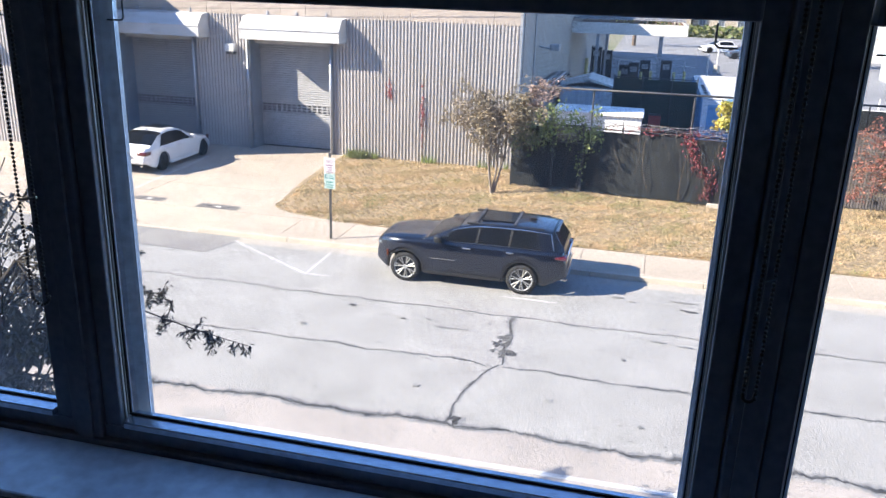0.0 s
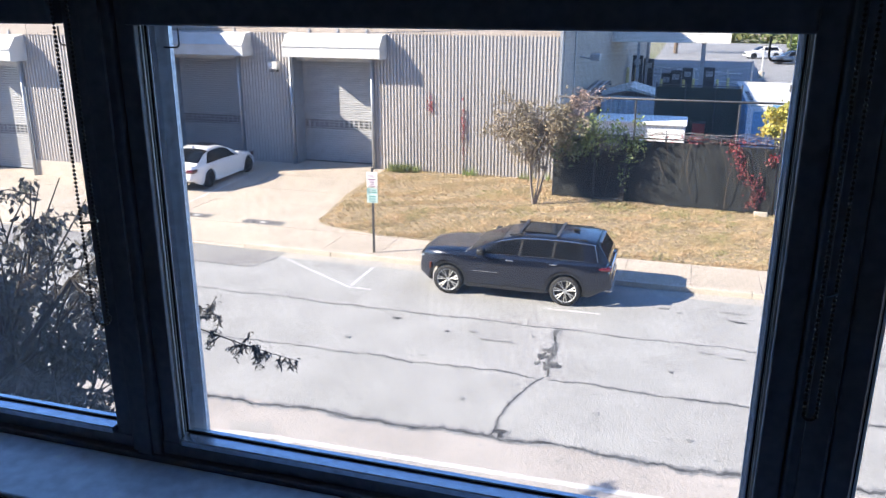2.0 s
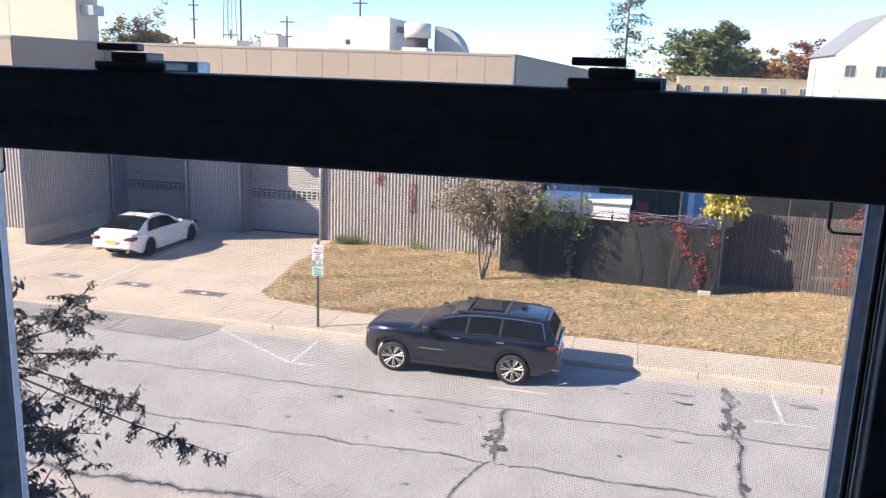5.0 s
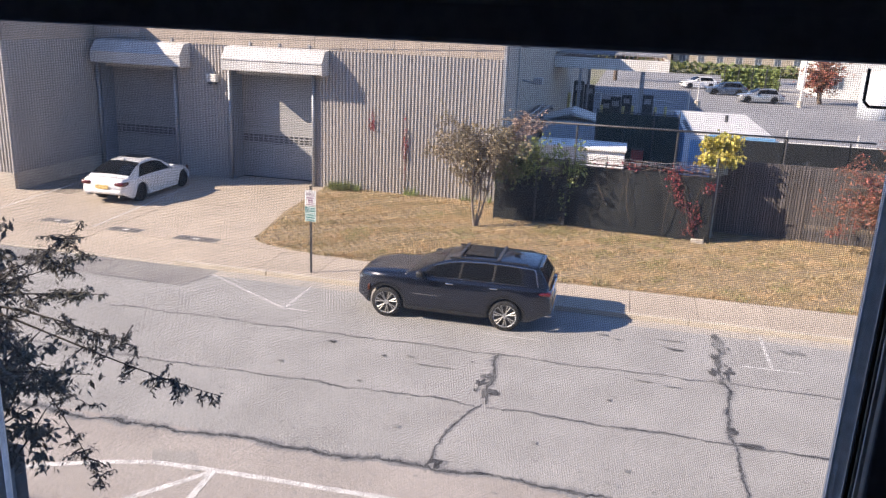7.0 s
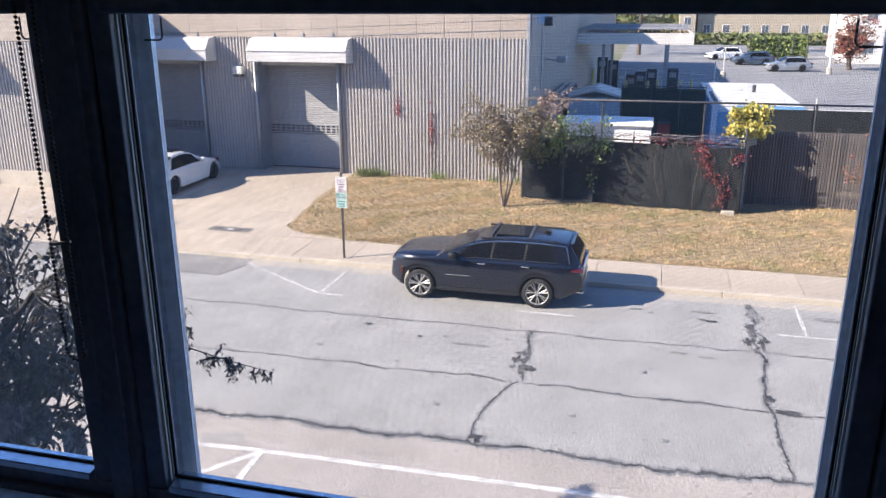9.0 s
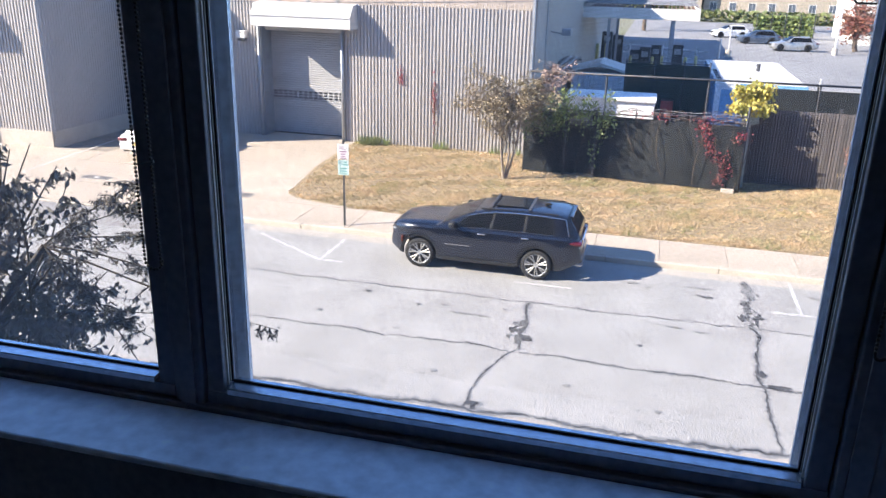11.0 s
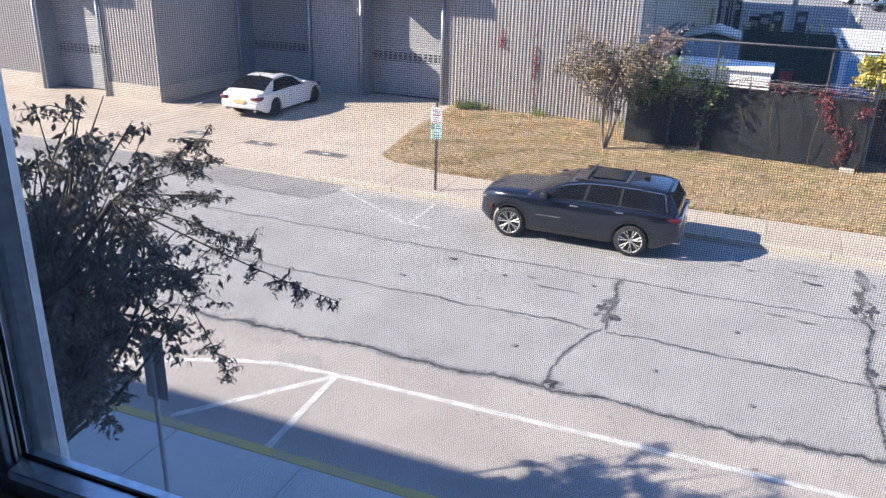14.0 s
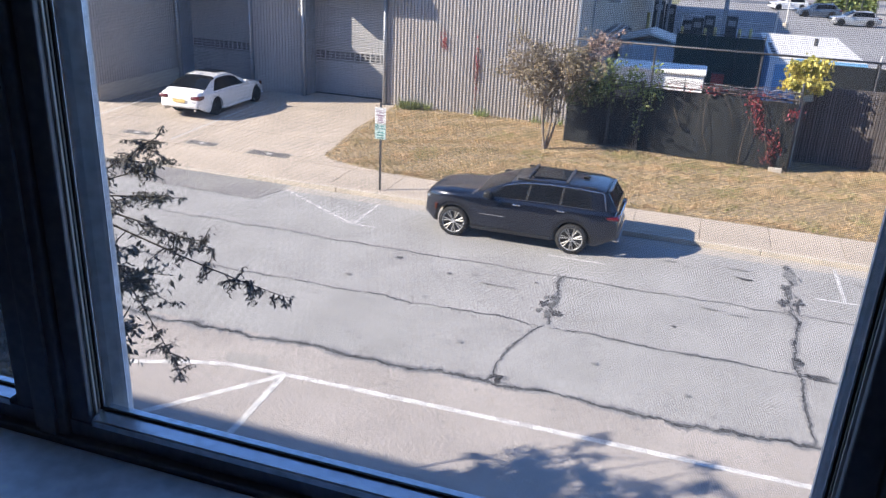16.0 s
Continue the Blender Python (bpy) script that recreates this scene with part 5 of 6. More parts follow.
tree("street_tree", "leafy dark plum street tree standing in building shade", (-6.6, 5.0, 0.13), 1, (-6.25, 5.0, 4.2), (1.95, 1.6, 1.85), 150, 38000, 0.1, BARKDARK, LEAF_DARK, 11, 0.085,
     extra=[(-2.45, 5.0, 4.3), (-3.25, 5.05, 4.62), (-3.6, 4.95, 5.45), (-3.5, 5.0, 5.1), (-3.75, 5.1, 5.65), (-3.75, 5.0, 4.0), (-3.65, 5.0, 3.15)], cluster=0.125, droop=1.0, shell=0.3,
     fork=(-4.9, 5.0, 4.85), slim=0.36, aspect=0.46)
tree("small_tree", "small multi-stemmed ornamental tree with brownish autumn leaves by the fence", (-4.44, 27.6, 0.16), 4, (-4.5, 27.6, 3.2), (1.45, 1.0, 0.85), 44, 10500, 0.115, PALEBARK, LEAF_OLIVE, 5, 0.045, slim=0.8,
     extra=[(-6.0, 27.4, 3.75), (-5.1, 27.5, 3.95), (-5.6, 27.3, 2.75), (-3.0, 27.4, 3.1), (-3.9, 27.4, 4.15), (-5.75, 27.5, 4.4), (-5.5, 27.6, 4.2), (-2.4, 27.6, 4.5), (-2.7, 27.6, 4.3), (-6.75, 27.5, 3.0), (-6.4, 27.5, 2.75), (-6.3, 27.6, 3.4), (-3.3, 27.5, 4.0), (-2.9, 27.5, 4.1), (-2.2, 27.6, 4.2), (-2.6, 27.5, 3.7), (-2.5, 27.6, 4.4)], cluster=0.19, droop=0.3, second=(LEAF_PINK, lambda p: (p[:, 0] < -3.2) | (p[:, 2] < 3.5)))
tree("red_tree", "low spreading tree with dusky red autumn leaves on the lawn", (10.0, 28.6, 0.16), 3, (9.9, 28.6, 2.6), (2.3, 1.6, 1.7), 80, 6500, 0.12, BARK, LEAF_RUST, 8, 0.07,
     extra=[(7.4, 28.5, 1.6), (7.6, 28.5, 0.9), (7.7, 28.6, 3.2)], cluster=0.2)


# ---- fence, vines, yard ----
def chain_fence(name, label, pts, height, fabric, posts, y_off=0.05, top_wires=True):
    (xa, ya), (xb, yb) = pts
    f = thing(name, label, "fence", (xa, ya, 0.16))
    for i, fx in enumerate(posts):
        x, y = xa + (xb - xa) * fx, ya + (yb - ya) * fx
        part("post", tube(bmesh.new(), (x, y, -0.1), (x, y, height + 0.12), 0.035), DARKMETAL, f, smooth=True)
        if top_wires:
            part("wire_arm", tube(bmesh.new(), (x, y, height + 0.1), (x, y - 0.25, height + 0.38), 0.015, n=6), DARKMETAL, f)
    part("top_rail", tube(bmesh.new(), (xa, ya, height), (xb, yb, height), 0.025), DARKMETAL, f, smooth=True)
    bm = bmesh.new()
    n = 60
    prev = None
    for i in range(n + 1):
        x, y = xa + (xb - xa) * i / n, ya + (yb - ya) * i / n
        o = 0.03 * noise.noise((x * 1.3, 2, 0))
        col = [bm.verts.new((x, y + y_off + o + 0.05 * noise.noise((x * 1.1, z * 1.4, 5)) + 0.02 * noise.noise((x * 3.1 + z, z * 2.4, 9)), z)) for z in [0.22 + (height - 0.3) * k / 8 for k in range(9)]]
        back = [bm.verts.new((v.co.x, v.co.y + 0.006, v.co.z)) for v in col]
        if prev:
            for k in range(8):
                bm.faces.new((prev[0][k], col[k], col[k + 1], prev[0][k + 1])), bm.faces.new((prev[1][k], prev[1][k + 1], back[k + 1], back[k]))
        prev = (col, back)
    part("privacy_fabric", bm, fabric, f, smooth=True)
    if top_wires:
        for k in range(3):
            bm = bmesh.new()
            rr = random.Random(k)
            q = None
            for i in range(41):
                x, y = xa + (xb - xa) * i / 40, ya + (yb - ya) * i / 40
                p = Vector((x, y - 0.08 * (k + 1), height + 0.12 + 0.09 * k + rr.uniform(-0.03, 0.03)))
                if q:
                    tube(bm, q, p, 0.008, n=4, caps=False)
                q = p
            part("barbed_wire", bm, GREYMETAL, f)
    return f


chain_fence("screen_fence", "chain fence covered with dark privacy fabric and barbed wire", ((-4.0, 29.15), (3.87, 28.45)), 2.62, FABRIC, (0, 0.2, 0.33, 0.52, 0.76, 1.0), y_off=-0.06)
chain_fence("return_fence", "short return of fabric-covered fence beside the climber", ((3.9, 28.5), (3.94, 29.95)), 3.1, FABRIC, (0, 1.0), y_off=0.0, top_wires=False)
gate = thing("fence_gate", "dark narrow gate frame in the fence", "gate", (-2.4, 28.8, 0.16))
part("gate_frame", B(-2.46, -2.38, 28.78, 28.83, 0.2, 2.75), DARKMETAL, gate)
part("gate_frame", B(-1.35, -1.27, 28.72, 28.77, 0.2, 2.75), DARKMETAL, gate)
part("gate_bar", B(-2.38, -1.35, 28.75, 28.8, 2.02, 2.07), DARKMETAL, gate)
part("gate_bar", B(-2.38, -1.35, 28.75, 28.8, 2.66, 2.71), DARKMETAL, gate)
part("gate_bar", B(-2.38, -1.35, 28.75, 28.8, 0.25, 0.3), DARKMETAL, gate)
part("notice_board", B(-2.3, -1.45, 28.8, 28.815, 2.12, 2.6), mat("faded board", (0.13, 0.125, 0.125), 0.7), gate)
part("notice_sheet", B(-2.2, -1.6, 28.79, 28.799, 2.3, 2.42), mat("faded sheet", (0.3, 0.29, 0.3), 0.7), gate)

slat_fence = thing("slat_fence", "tall dark slatted fence along the yard", "fence", (3.95, 30.0, 0.16))
SL = mesh_of("fence_slat", B(0, 0.07, 0, 0.02, 0.2, 2.95), mat("weathered fence slat", (0.14, 0.125, 0.122), 0.8, None, 3, 30, 0.1, rand=0.25))
for i in range(160):
    part_mesh("fence_slat", SL, slat_fence, (4.0 + 0.1 * i, 30.0, 0))
part("rail", B(3.95, 20.0, 30.025, 30.06, 0.5, 0.58), DARKMETAL, slat_fence)
part("rail", B(3.95, 20.0, 30.025, 30.06, 2.85, 2.93), DARKMETAL, slat_fence)
for i in range(6):
    part("post", B(4.0 + 3.1 * i, 4.1 + 3.1 * i, 30.065, 30.16, 0.1, 3.1), DARKMETAL, slat_fence)
part("backing", B(4.0, 7.4, 30.18, 30.2, 0.2, 2.9), FABRIC, slat_fence)
hoard = thing("dark_hoarding", "dark panel hoarding standing behind the slatted fence", "hoarding", (4.3, 33.0, 0))
for i in range(5):
    part("panel", B(4.4 + 2.4 * i, 6.76 + 2.4 * i, 33.0, 33.06, 0.0, 3.35), FABRIC, hoard)
    part("post", B(4.36 + 2.4 * i, 4.42 + 2.4 * i, 33.07, 33.13, 0.0, 3.5), DARKMETAL, hoard)
single("edging_stone", B(3.3, 3.75, 28.25, 28.42, 0.1, 0.3, bevel=0.03), KERB, "loose pale concrete block at the fence foot", "stone block")

R = random.Random(4)
vine("green_vine", "green climbing vine hanging over the fence top", [(x, 28.9 - 0.09 * (x + 4) + R.uniform(-0.25, 0.1), 2.7 + R.uniform(-0.7, 0.35)) for x in [-3.9 + 0.12 * i for i in range(13)]], (0.16, 0.1, 0.22), 900, 0.12, LEAF_VINE, 2)
vine("bright_vine", "bright yellow-green vine on the fence gate", [(x, 28.7 + R.uniform(-0.15, 0.1), 2.75 + R.uniform(-0.6, 0.75)) for x in [-2.9 + 0.12 * i for i in range(20)]] + [(-1.1, 28.75, 2.2), (-1.2, 28.75, 1.8), (-1.35, 28.75, 1.2), (-1.0, 28.7, 2.4)], (0.13, 0.1, 0.2), 800, 0.12, LEAF_GREEN, 3,
     stems=[((-2.0, 28.8, 0.2), (-1.3, 28.75, 2.7)), ((-1.5, 28.75, 0.2), (-1.15, 28.7, 2.7))])
vine("red_vine", "crimson creeper hanging down the dark fence", [(2.55, 28.4, 2.5), (2.6, 28.4, 2.2), (2.7, 28.4, 1.9), (2.8, 28.4, 1.6), (2.95, 28.4, 1.3), (2.4, 28.4, 2.6), (3.3, 28.35, 1.3), (3.35, 28.35, 0.9), (3.2, 28.35, 0.6), (3.75, 28.3, 2.2)], (0.13, 0.05, 0.14), 520, 0.08, LEAF_RED, 4,
     stems=[((2.3, 28.5, 0.2), (2.6, 28.45, 2.6)), ((3.4, 28.4, 0.2), (2.9, 28.45, 2.3)), ((3.7, 28.35, 0.2), (3.9, 28.4, 2.8)), ((0.2, 28.65, 1.2), (-0.3, 28.7, 2.6)), ((1.2, 28.55, 0.5), (0.9, 28.6, 2.3))])
vine("top_creeper", "thin reddish creeper along the barbed wire", [(-0.6 + 0.16 * i, 28.5, 2.75 + 0.08 * math.sin(i)) for i in range(26)], (0.15, 0.1, 0.06), 110, 0.08, LEAF_RED, 6,
     stems=[((-0.9 + 0.4 * i, 28.62, 2.66 + 0.1 * (i % 3)), (0.1 + 0.4 * i, 28.5, 2.95 - 0.08 * (i % 4))) for i in range(11)])
vine("yellow_vine", "bright yellow leafy climber on a stump by the fence", [(4.05 + R.uniform(-0.6, 0.55), 29.3 + R.uniform(-0.3, 0.3), 3.45 + R.uniform(-0.45, 0.45)) for _ in range(40)] + [(4.0, 29.2, 2.9)], (0.1, 0.1, 0.1), 1400, 0.14, LEAF_YELLOW, 7,
     stems=[((3.95, 29.2, 0.1), (4.05, 29.3, 3.3)), ((4.1, 29.2, 1.5), (4.9, 29.2, 3.4))])
rs2 = random.Random(12)
tangle = thing("dry_vine_tangle", "tangle of thin dry vine stems along the fence top", "vine", (0.5, 28.7, 2.6))
for k in range(46):
    x = rs2.uniform(-3.6, 3.8)
    y = 28.72 - 0.089 * x + rs2.uniform(-0.2, 0.1)
    z = 2.62 + rs2.uniform(-0.15, 0.25)
    dx = rs2.uniform(0.3, 1.0)
    bm = bmesh.new()
    limb(bm, (x - dx / 2, y, z), (x + dx / 2, y - 0.089 * dx + rs2.uniform(-0.1, 0.1), z + rs2.uniform(-0.25, 0.3)), 0.009, 0.004, rs2.uniform(-0.2, 0.25), rs2, 6)
    part("stem", bm, BARK if k % 3 else PALEBARK, tangle)
for k in range(16):
    x = rs2.uniform(-3.4, 3.7)
    y = 28.72 - 0.089 * x - 0.13
    bm = bmesh.new()
    limb(bm, (x, y, 2.6), (x + rs2.uniform(-0.5, 0.5), y - 0.02, rs2.uniform(0.4, 1.7)), 0.006, 0.003, rs2.uniform(-0.3, 0.3), rs2, 9)
    part("hanging_stem", bm, BARK, tangle)
stump = bmesh.new()
prism(stump, [(3.92, 2.45), (4.35, 2.55), (4.3, 3.15), (4.1, 3.1)], 1, 29.2, 29.26)
box(stump, 4.02, 4.1, 29.27, 29.33, 0.1, 2.7)
single("pale_board", stump, mat("pale grey-green board", (0.4, 0.45, 0.4), 0.8), "pale green board on a post under the climber", "board")
vine("wall_creeper", "small patch of red creeper on the corrugated wall", [(-9.9, YF - 0.1, 3.4), (-9.87, YF - 0.1, 3.15), (-9.85, YF - 0.1, 2.95)], (0.08, 0.03, 0.12), 70, 0.09, LEAF_RED, 9)
vine("wall_creeper", "thin red creeper climbing the corrugated wall", [(-8.35, YF - 0.1, 0.5 + 0.4 * i) for i in range(8)] + [(-8.38, YF - 0.1, 1.75 + 0.09 * i) for i in range(12)], (0.06, 0.03, 0.12), 120, 0.085, LEAF_RED, 10,
     stems=[((-8.35, YF - 0.09, 0.2), (-8.32, YF - 0.09, 3.9)), ((-8.35, YF - 0.09, 0.3), (-8.5, YF - 0.09, 2.9))])

pipe = thing("overhead_pipe", "long grey pipe carried on posts across the yard", "pipe", (-2.5, 31, 0))
part("pipe_run", tube(bmesh.new(), (-4.2, 31.0, 3.76), (9.5, 31.0, 3.8), 0.04, n=10), DARKMETAL, pipe, smooth=True)
for x in (-1.2, 2.6, 6.5):
    part("post", tube(bmesh.new(), (x, 31.05, 0), (x, 31.05, 3.75), 0.04), DARKMETAL, pipe)

wb = thing("storage_bin", "low white metal storage bin with a lid", "storage bin", (-3.0, 33.8, 0))
part("bin_body", B(-3.0, 0.7, 33.8, 35.7, 0.0, 2.38, bevel=0.03), BINWHITE, wb)
part("lid", B(-3.08, 0.76, 33.66, 35.8, 2.39, 2.53, bevel=0.03), BINWHITE, wb)
part("lid_seam", B(-1.02, -0.98, 33.65, 33.659, 2.4, 2.52), GREYMETAL, wb)
part("label", B(0.25, 0.5, 33.78, 33.799, 1.3, 1.4), DARKMETAL, wb)
shed = thing("metal_shed", "pale blue-grey ribbed metal shed with a shallow white roof", "shed", (-4.1, 45.5, 0))
part("shed_wall", B(-4.05, -0.9, 45.6, 48.6, 0.0, 2.2), PALEBLUE, shed)
part("ribbed_front", ribbed(bmesh.new(), (-4.05, 45.595), (-0.9, 45.595), 0.1, 2.2, (0, -1), 0.3, 0.04), PALEBLUE, shed)
bm = bmesh.new()
prism(bm, [(-4.2, 2.15), (-4.2, 2.25), (-2.5, 2.75), (-0.75, 2.25), (-0.75, 2.15), (-2.5, 2.6)], 1, 45.4, 48.8)
part("shed_roof", bm, WHITEMETAL, shed)
chain_fence("green_fence", "dark green fabric-covered fence inside the yard", ((-0.9, 41.5), (3.2, 41.5)), 3.3, GREENFAB, (0, 0.35, 0.7, 1.0), top_wires=False)
chain_fence("green_fence", "dark green fabric-covered fence inside the yard", ((-4.0, 50.5), (3.4, 50.5)), 2.15, GREENFAB, (0, 0.33, 0.66, 1.0), top_wires=False)

cont = thing("container", "blue and white shipping container with a sunlit white roof", "container", (3.5, 40.4, 0))
part("container_body", B(3.5, 7.6, 40.4, 51.8, -0.01, 2.55), PALEBLUE, cont)
part("ribbed_front", ribbed(bmesh.new(), (4.65, 40.39), (7.6, 40.39), 0.1, 2.5, (0, -1), 0.25, 0.04), mat("dull grey ribbed steel", (0.16, 0.16, 0.165), 0.6, (0.12, 0.12, 0.125), 1.5, 30, 0.05), cont)
part("ribbed_side", ribbed(bmesh.new(), (3.49, 51.8), (3.49, 40.4), 0.1, 2.5, (-1, 0), 0.3, 0.05), BLUEPAINT, cont)
part("blue_front", B(3.48, 4.6, 40.3, 40.385, 0.05, 2.5), PALEBLUE, cont)
part("door_panel", B(3.75, 4.35, 40.27, 40.299, 0.2, 2.3, bevel=0.01), BLUEPAINT, cont)
part("container_roof", B(3.45, 7.65, 40.35, 51.85, 2.55, 2.62, bevel=0.01), WHITEMETAL, cont)
part("roof_edge", B(4.6, 7.66, 40.3, 40.345, 2.35, 2.62), BLUEPAINT, cont)
for k in range(3):
    part("cask", tube(bmesh.new(), (4.1 + 0.3 * k, 40.1, 0.05), (4.1 + 0.3 * k, 40.1, 1.0 + 0.3 * (k % 2)), 0.14, n=12), BLUEPAINT, cont)
for k in range(5):
    part("roof_clip", B(3.6, 3.8, 41 + 1.1 * k, 41.4 + 1.1 * k, 2.62, 2.68), DARKMETAL, cont)
part("vent", tube(bmesh.new(), (6.0, 46.5, 2.62), (6.0, 46.5, 3.0), 0.1), DARKMETAL, cont)

can = thing("yard_canopy", "white-edged open steel canopy on posts", "canopy", (-4.2, 52, 0))
part("fascia", B(-4.25, 2.85, 51.9, 52.0, 4.85, 5.52), WHITEMETAL, can)
part("fascia_side", B(2.78, 2.85, 52.0, 64, 4.85, 5.52), WHITEMETAL, can)
for k in range(24):
    part("joist", B(-4.24 + 0.3 * k, -4.18 + 0.3 * k, 52.02, 63.9, 5.2, 5.36), RUST, can)
for k in range(9):
    part("truss_bar", tube(bmesh.new(), (-4.2 + 0.85 * k, 52.2, 5.7), (-4.2 + 0.85 * k, 63.8, 5.7), 0.04, n=6), RUST, can)
for k in range(5):
    part("truss_bar", tube(bmesh.new(), (-4.2, 52.5 + 2.7 * k, 5.75), (2.7, 52.5 + 2.7 * k, 5.75), 0.05, n=6), GREYMETAL, can)
for x, y in ((1.35, 52.3), (-2.6, 52.3), (1.35, 63), (-2.6, 63)):
    part("post", B(x - 0.09, x + 0.09, y - 0.09, y + 0.09, 0, 4.9), GREYMETAL, can)
for k, (x, y) in enumerate([(-3.6, 58), (-3.0, 58), (0.2, 62), (0.9, 63), (2.6, 63), (-1.4, 62), (3.4, 64)]):
    bl = thing("bollard", "short yellow steel bollard under the canopy", "bollard", (x, y, 0), group="yard bollards")
    part("bollard_post", tube(bmesh.new(), (x, y, 0), (x, y, 2.8 if k < 2 else 1.7), 0.11, n=12), YELLOWPOST, bl, smooth=True)
for k, (x, y, h) in enumerate([(-0.4, 63, 2.3), (2.0, 64, 2.5), (-1.1, 64, 2.0), (-2.6, 66, 2.9), (0.4, 67, 2.2), (-3.4, 65, 3.2)]):
    pu = thing("pump_cabinet", "dark upright pump cabinet under the canopy", "pump", (x, y, 0), group="pump cabinets")
    part("cabinet", B(x - 0.4, x + 0.4, y - 0.25, y + 0.25, 0, h, bevel=0.04), DARKMETAL, pu)
    part("screen_plate", B(x - 0.25, x + 0.25, y - 0.27, y - 0.255, h - 0.7, h - 0.3), GREYMETAL, pu)
rail = thing("yard_railing", "pale steel railing beside the ramp", "railing", (-1, 68, 0))
for k in range(6):
    part("post", tube(bmesh.new(), (-3 + 1.3 * k, 68, 0), (-3 + 1.3 * k, 68, 2.1), 0.04, n=6), WHITEMETAL, rail)
for z in (1.2, 1.9):
    part("bar", tube(bmesh.new(), (-3.5, 68, z + 0.3), (4.5, 68, z - 0.2), 0.04, n=6), WHITEMETAL, rail)
red = thing("fire_cabinet", "small red cabinet by the green fence", "cabinet", (1.1, 41.2, 0))
part("cabinet_body", B(1.0, 1.6, 41.0, 41.35, 0, 1.5, bevel=0.03), REDTHING, red)
part("cabinet_top", B(0.97, 1.63, 40.97, 41.38, 1.5, 1.56), DARKMETAL, red)
fl = thing("flood_lamp", "grey floodlight on the side wall", "wall lamp", (XC + 0.1, 37, 5))
part("arm", tube(bmesh.new(), (XC + 0.04, 37, 4.9), (XC + 0.7, 36.9, 4.8), 0.04, n=6), GREYMETAL, fl)
part("head", B(XC + 0.55, XC + 1.0, 36.7, 37.2, 4.75, 5.05, bevel=0.05), GREYMETAL, fl)
fl = thing("flood_lamp", "dark floodlight on the side wall", "wall lamp", (XC + 0.1, 36, 6.4))
part("head", B(XC + 0.04, XC + 0.4, 36, 36.3, 6.4, 6.8, bevel=0.03), DARKMETAL, fl)
letters = thing("wall_sign", "blue unreadable sign letters on the side wall", "sign", (XC + 0.05, 34, 7))
for k in range(6):
    part("letter_bar", B(XC + 0.037, XC + 0.06, 33.9 + 0.62 * k, 34.3 + 0.62 * k, 6.55, 7.0 + 0.12 * (k % 2)), BLUEPAINT, letters)
rack = thing("pipe_rack", "bundle of dark grey pipes on brackets along the side wall", "pipe", (XC, 36, 3.1))
for k in range(5):
    part("pipe", tube(bmesh.new(), (XC + 0.2 + 0.17 * k, 35.5, 3.2), (XC + 0.2 + 0.17 * k, 43.5, 3.2), 0.045, n=6), GREYMETAL if k % 2 else DARKMETAL, rack)
for k in range(4):
    part("bracket", B(XC + 0.035, XC + 1.0, 36.0 + 2.3 * k, 36.1 + 2.3 * k, 3.06, 3.15), DARKMETAL, rack)
drain = thing("wall_conduit", "thin grey conduit running down the side wall", "pipe", (XC + 0.08, 34.5, 0))
part("conduit", tube(bmesh.new(), (XC + 0.08, 35.2, 0.1), (XC + 0.08, 35.2, 6.4), 0.03, n=6), GREYMETAL, drain)
part("junction_box", B(XC + 0.04, XC + 0.16, 35.05, 35.35, 2.6, 3.0), GREYMETAL, drain)

# ---- roof plant ----
def roof_unit(name, label, args, material, detail):
    u = thing(name, label, "roof unit", (args[0], args[2], args[4]))
    part("casing", B(*args, bevel=0.03), material, u)
    for nm, a, m in detail:
        part(nm, B(*a), m, u)
    return u


roof_unit("air_handler", "big white air-handling box on the flat roof", (-19.4, -15.2, 50, 55, 8.25, 10.95), WHITEMETAL,
          [("base_frame", (-19.5, -14.6, 49.9, 50.0, 8.6, 8.75), DARKMETAL), ("louvre", (-15.19, -15.15, 51.5, 53.5, 10.1, 10.5), DARKMETAL), ("hatch", (-18.2, -17.9, 49.98, 49.999, 9.2, 9.5), DARKMETAL)])
cyl = thing("exhaust_fan", "white round exhaust fan housing on the roof", "roof fan", (-13.4, 50, 8.25))
part("fan_base", B(-14.2, -12.6, 49.4, 51, 8.25, 9.1), WHITEMETAL, cyl)
part("fan_neck", tube(bmesh.new(), (-13.4, 50.2, 9.1), (-13.4, 50.2, 9.7), 0.7, n=20), DARKMETAL, cyl)
part("fan_drum", tube(bmesh.new(), (-13.4, 50.2, 9.7), (-13.4, 50.2, 10.6), 0.85, n=24), WHITEMETAL, cyl, smooth=True)
bm = bmesh.new()
arc = [(-12.5, 8.25)] + [(-12.5 + 2.0 * math.sin(a * math.pi / 24), 8.45 + 2.1 * math.cos(a * math.pi / 24)) for a in range(13)] + [(-10.5, 8.25)]
prism(bm, [(x, z) for x, z in arc], 1, 51, 53)
single("curved_duct", bm, GREYMETAL, "quarter-round grey duct cowl on the roof", "duct")
roof_unit("roof_tower", "tall beige concrete stair block on the roof", (-52, -38.3, 50, 52.4, 8.2, 15), TOWERWALL, [("vent_box", (-38.29, -37.2, 50.4, 51.6, 10.7, 11.4), GREYMETAL), ("joint", (-43.9, -43.86, 49.985, 49.999, 8.3, 14.9), GREYMETAL)])
roof_unit("roof_box", "low beige vent box on the roof", (-31.5, -27.0, 52, 54, 8.25, 9.35), WHITEMETAL, [("flap", (-31.2, -30.3, 51.9, 51.99, 8.9, 9.1), DARKMETAL)])
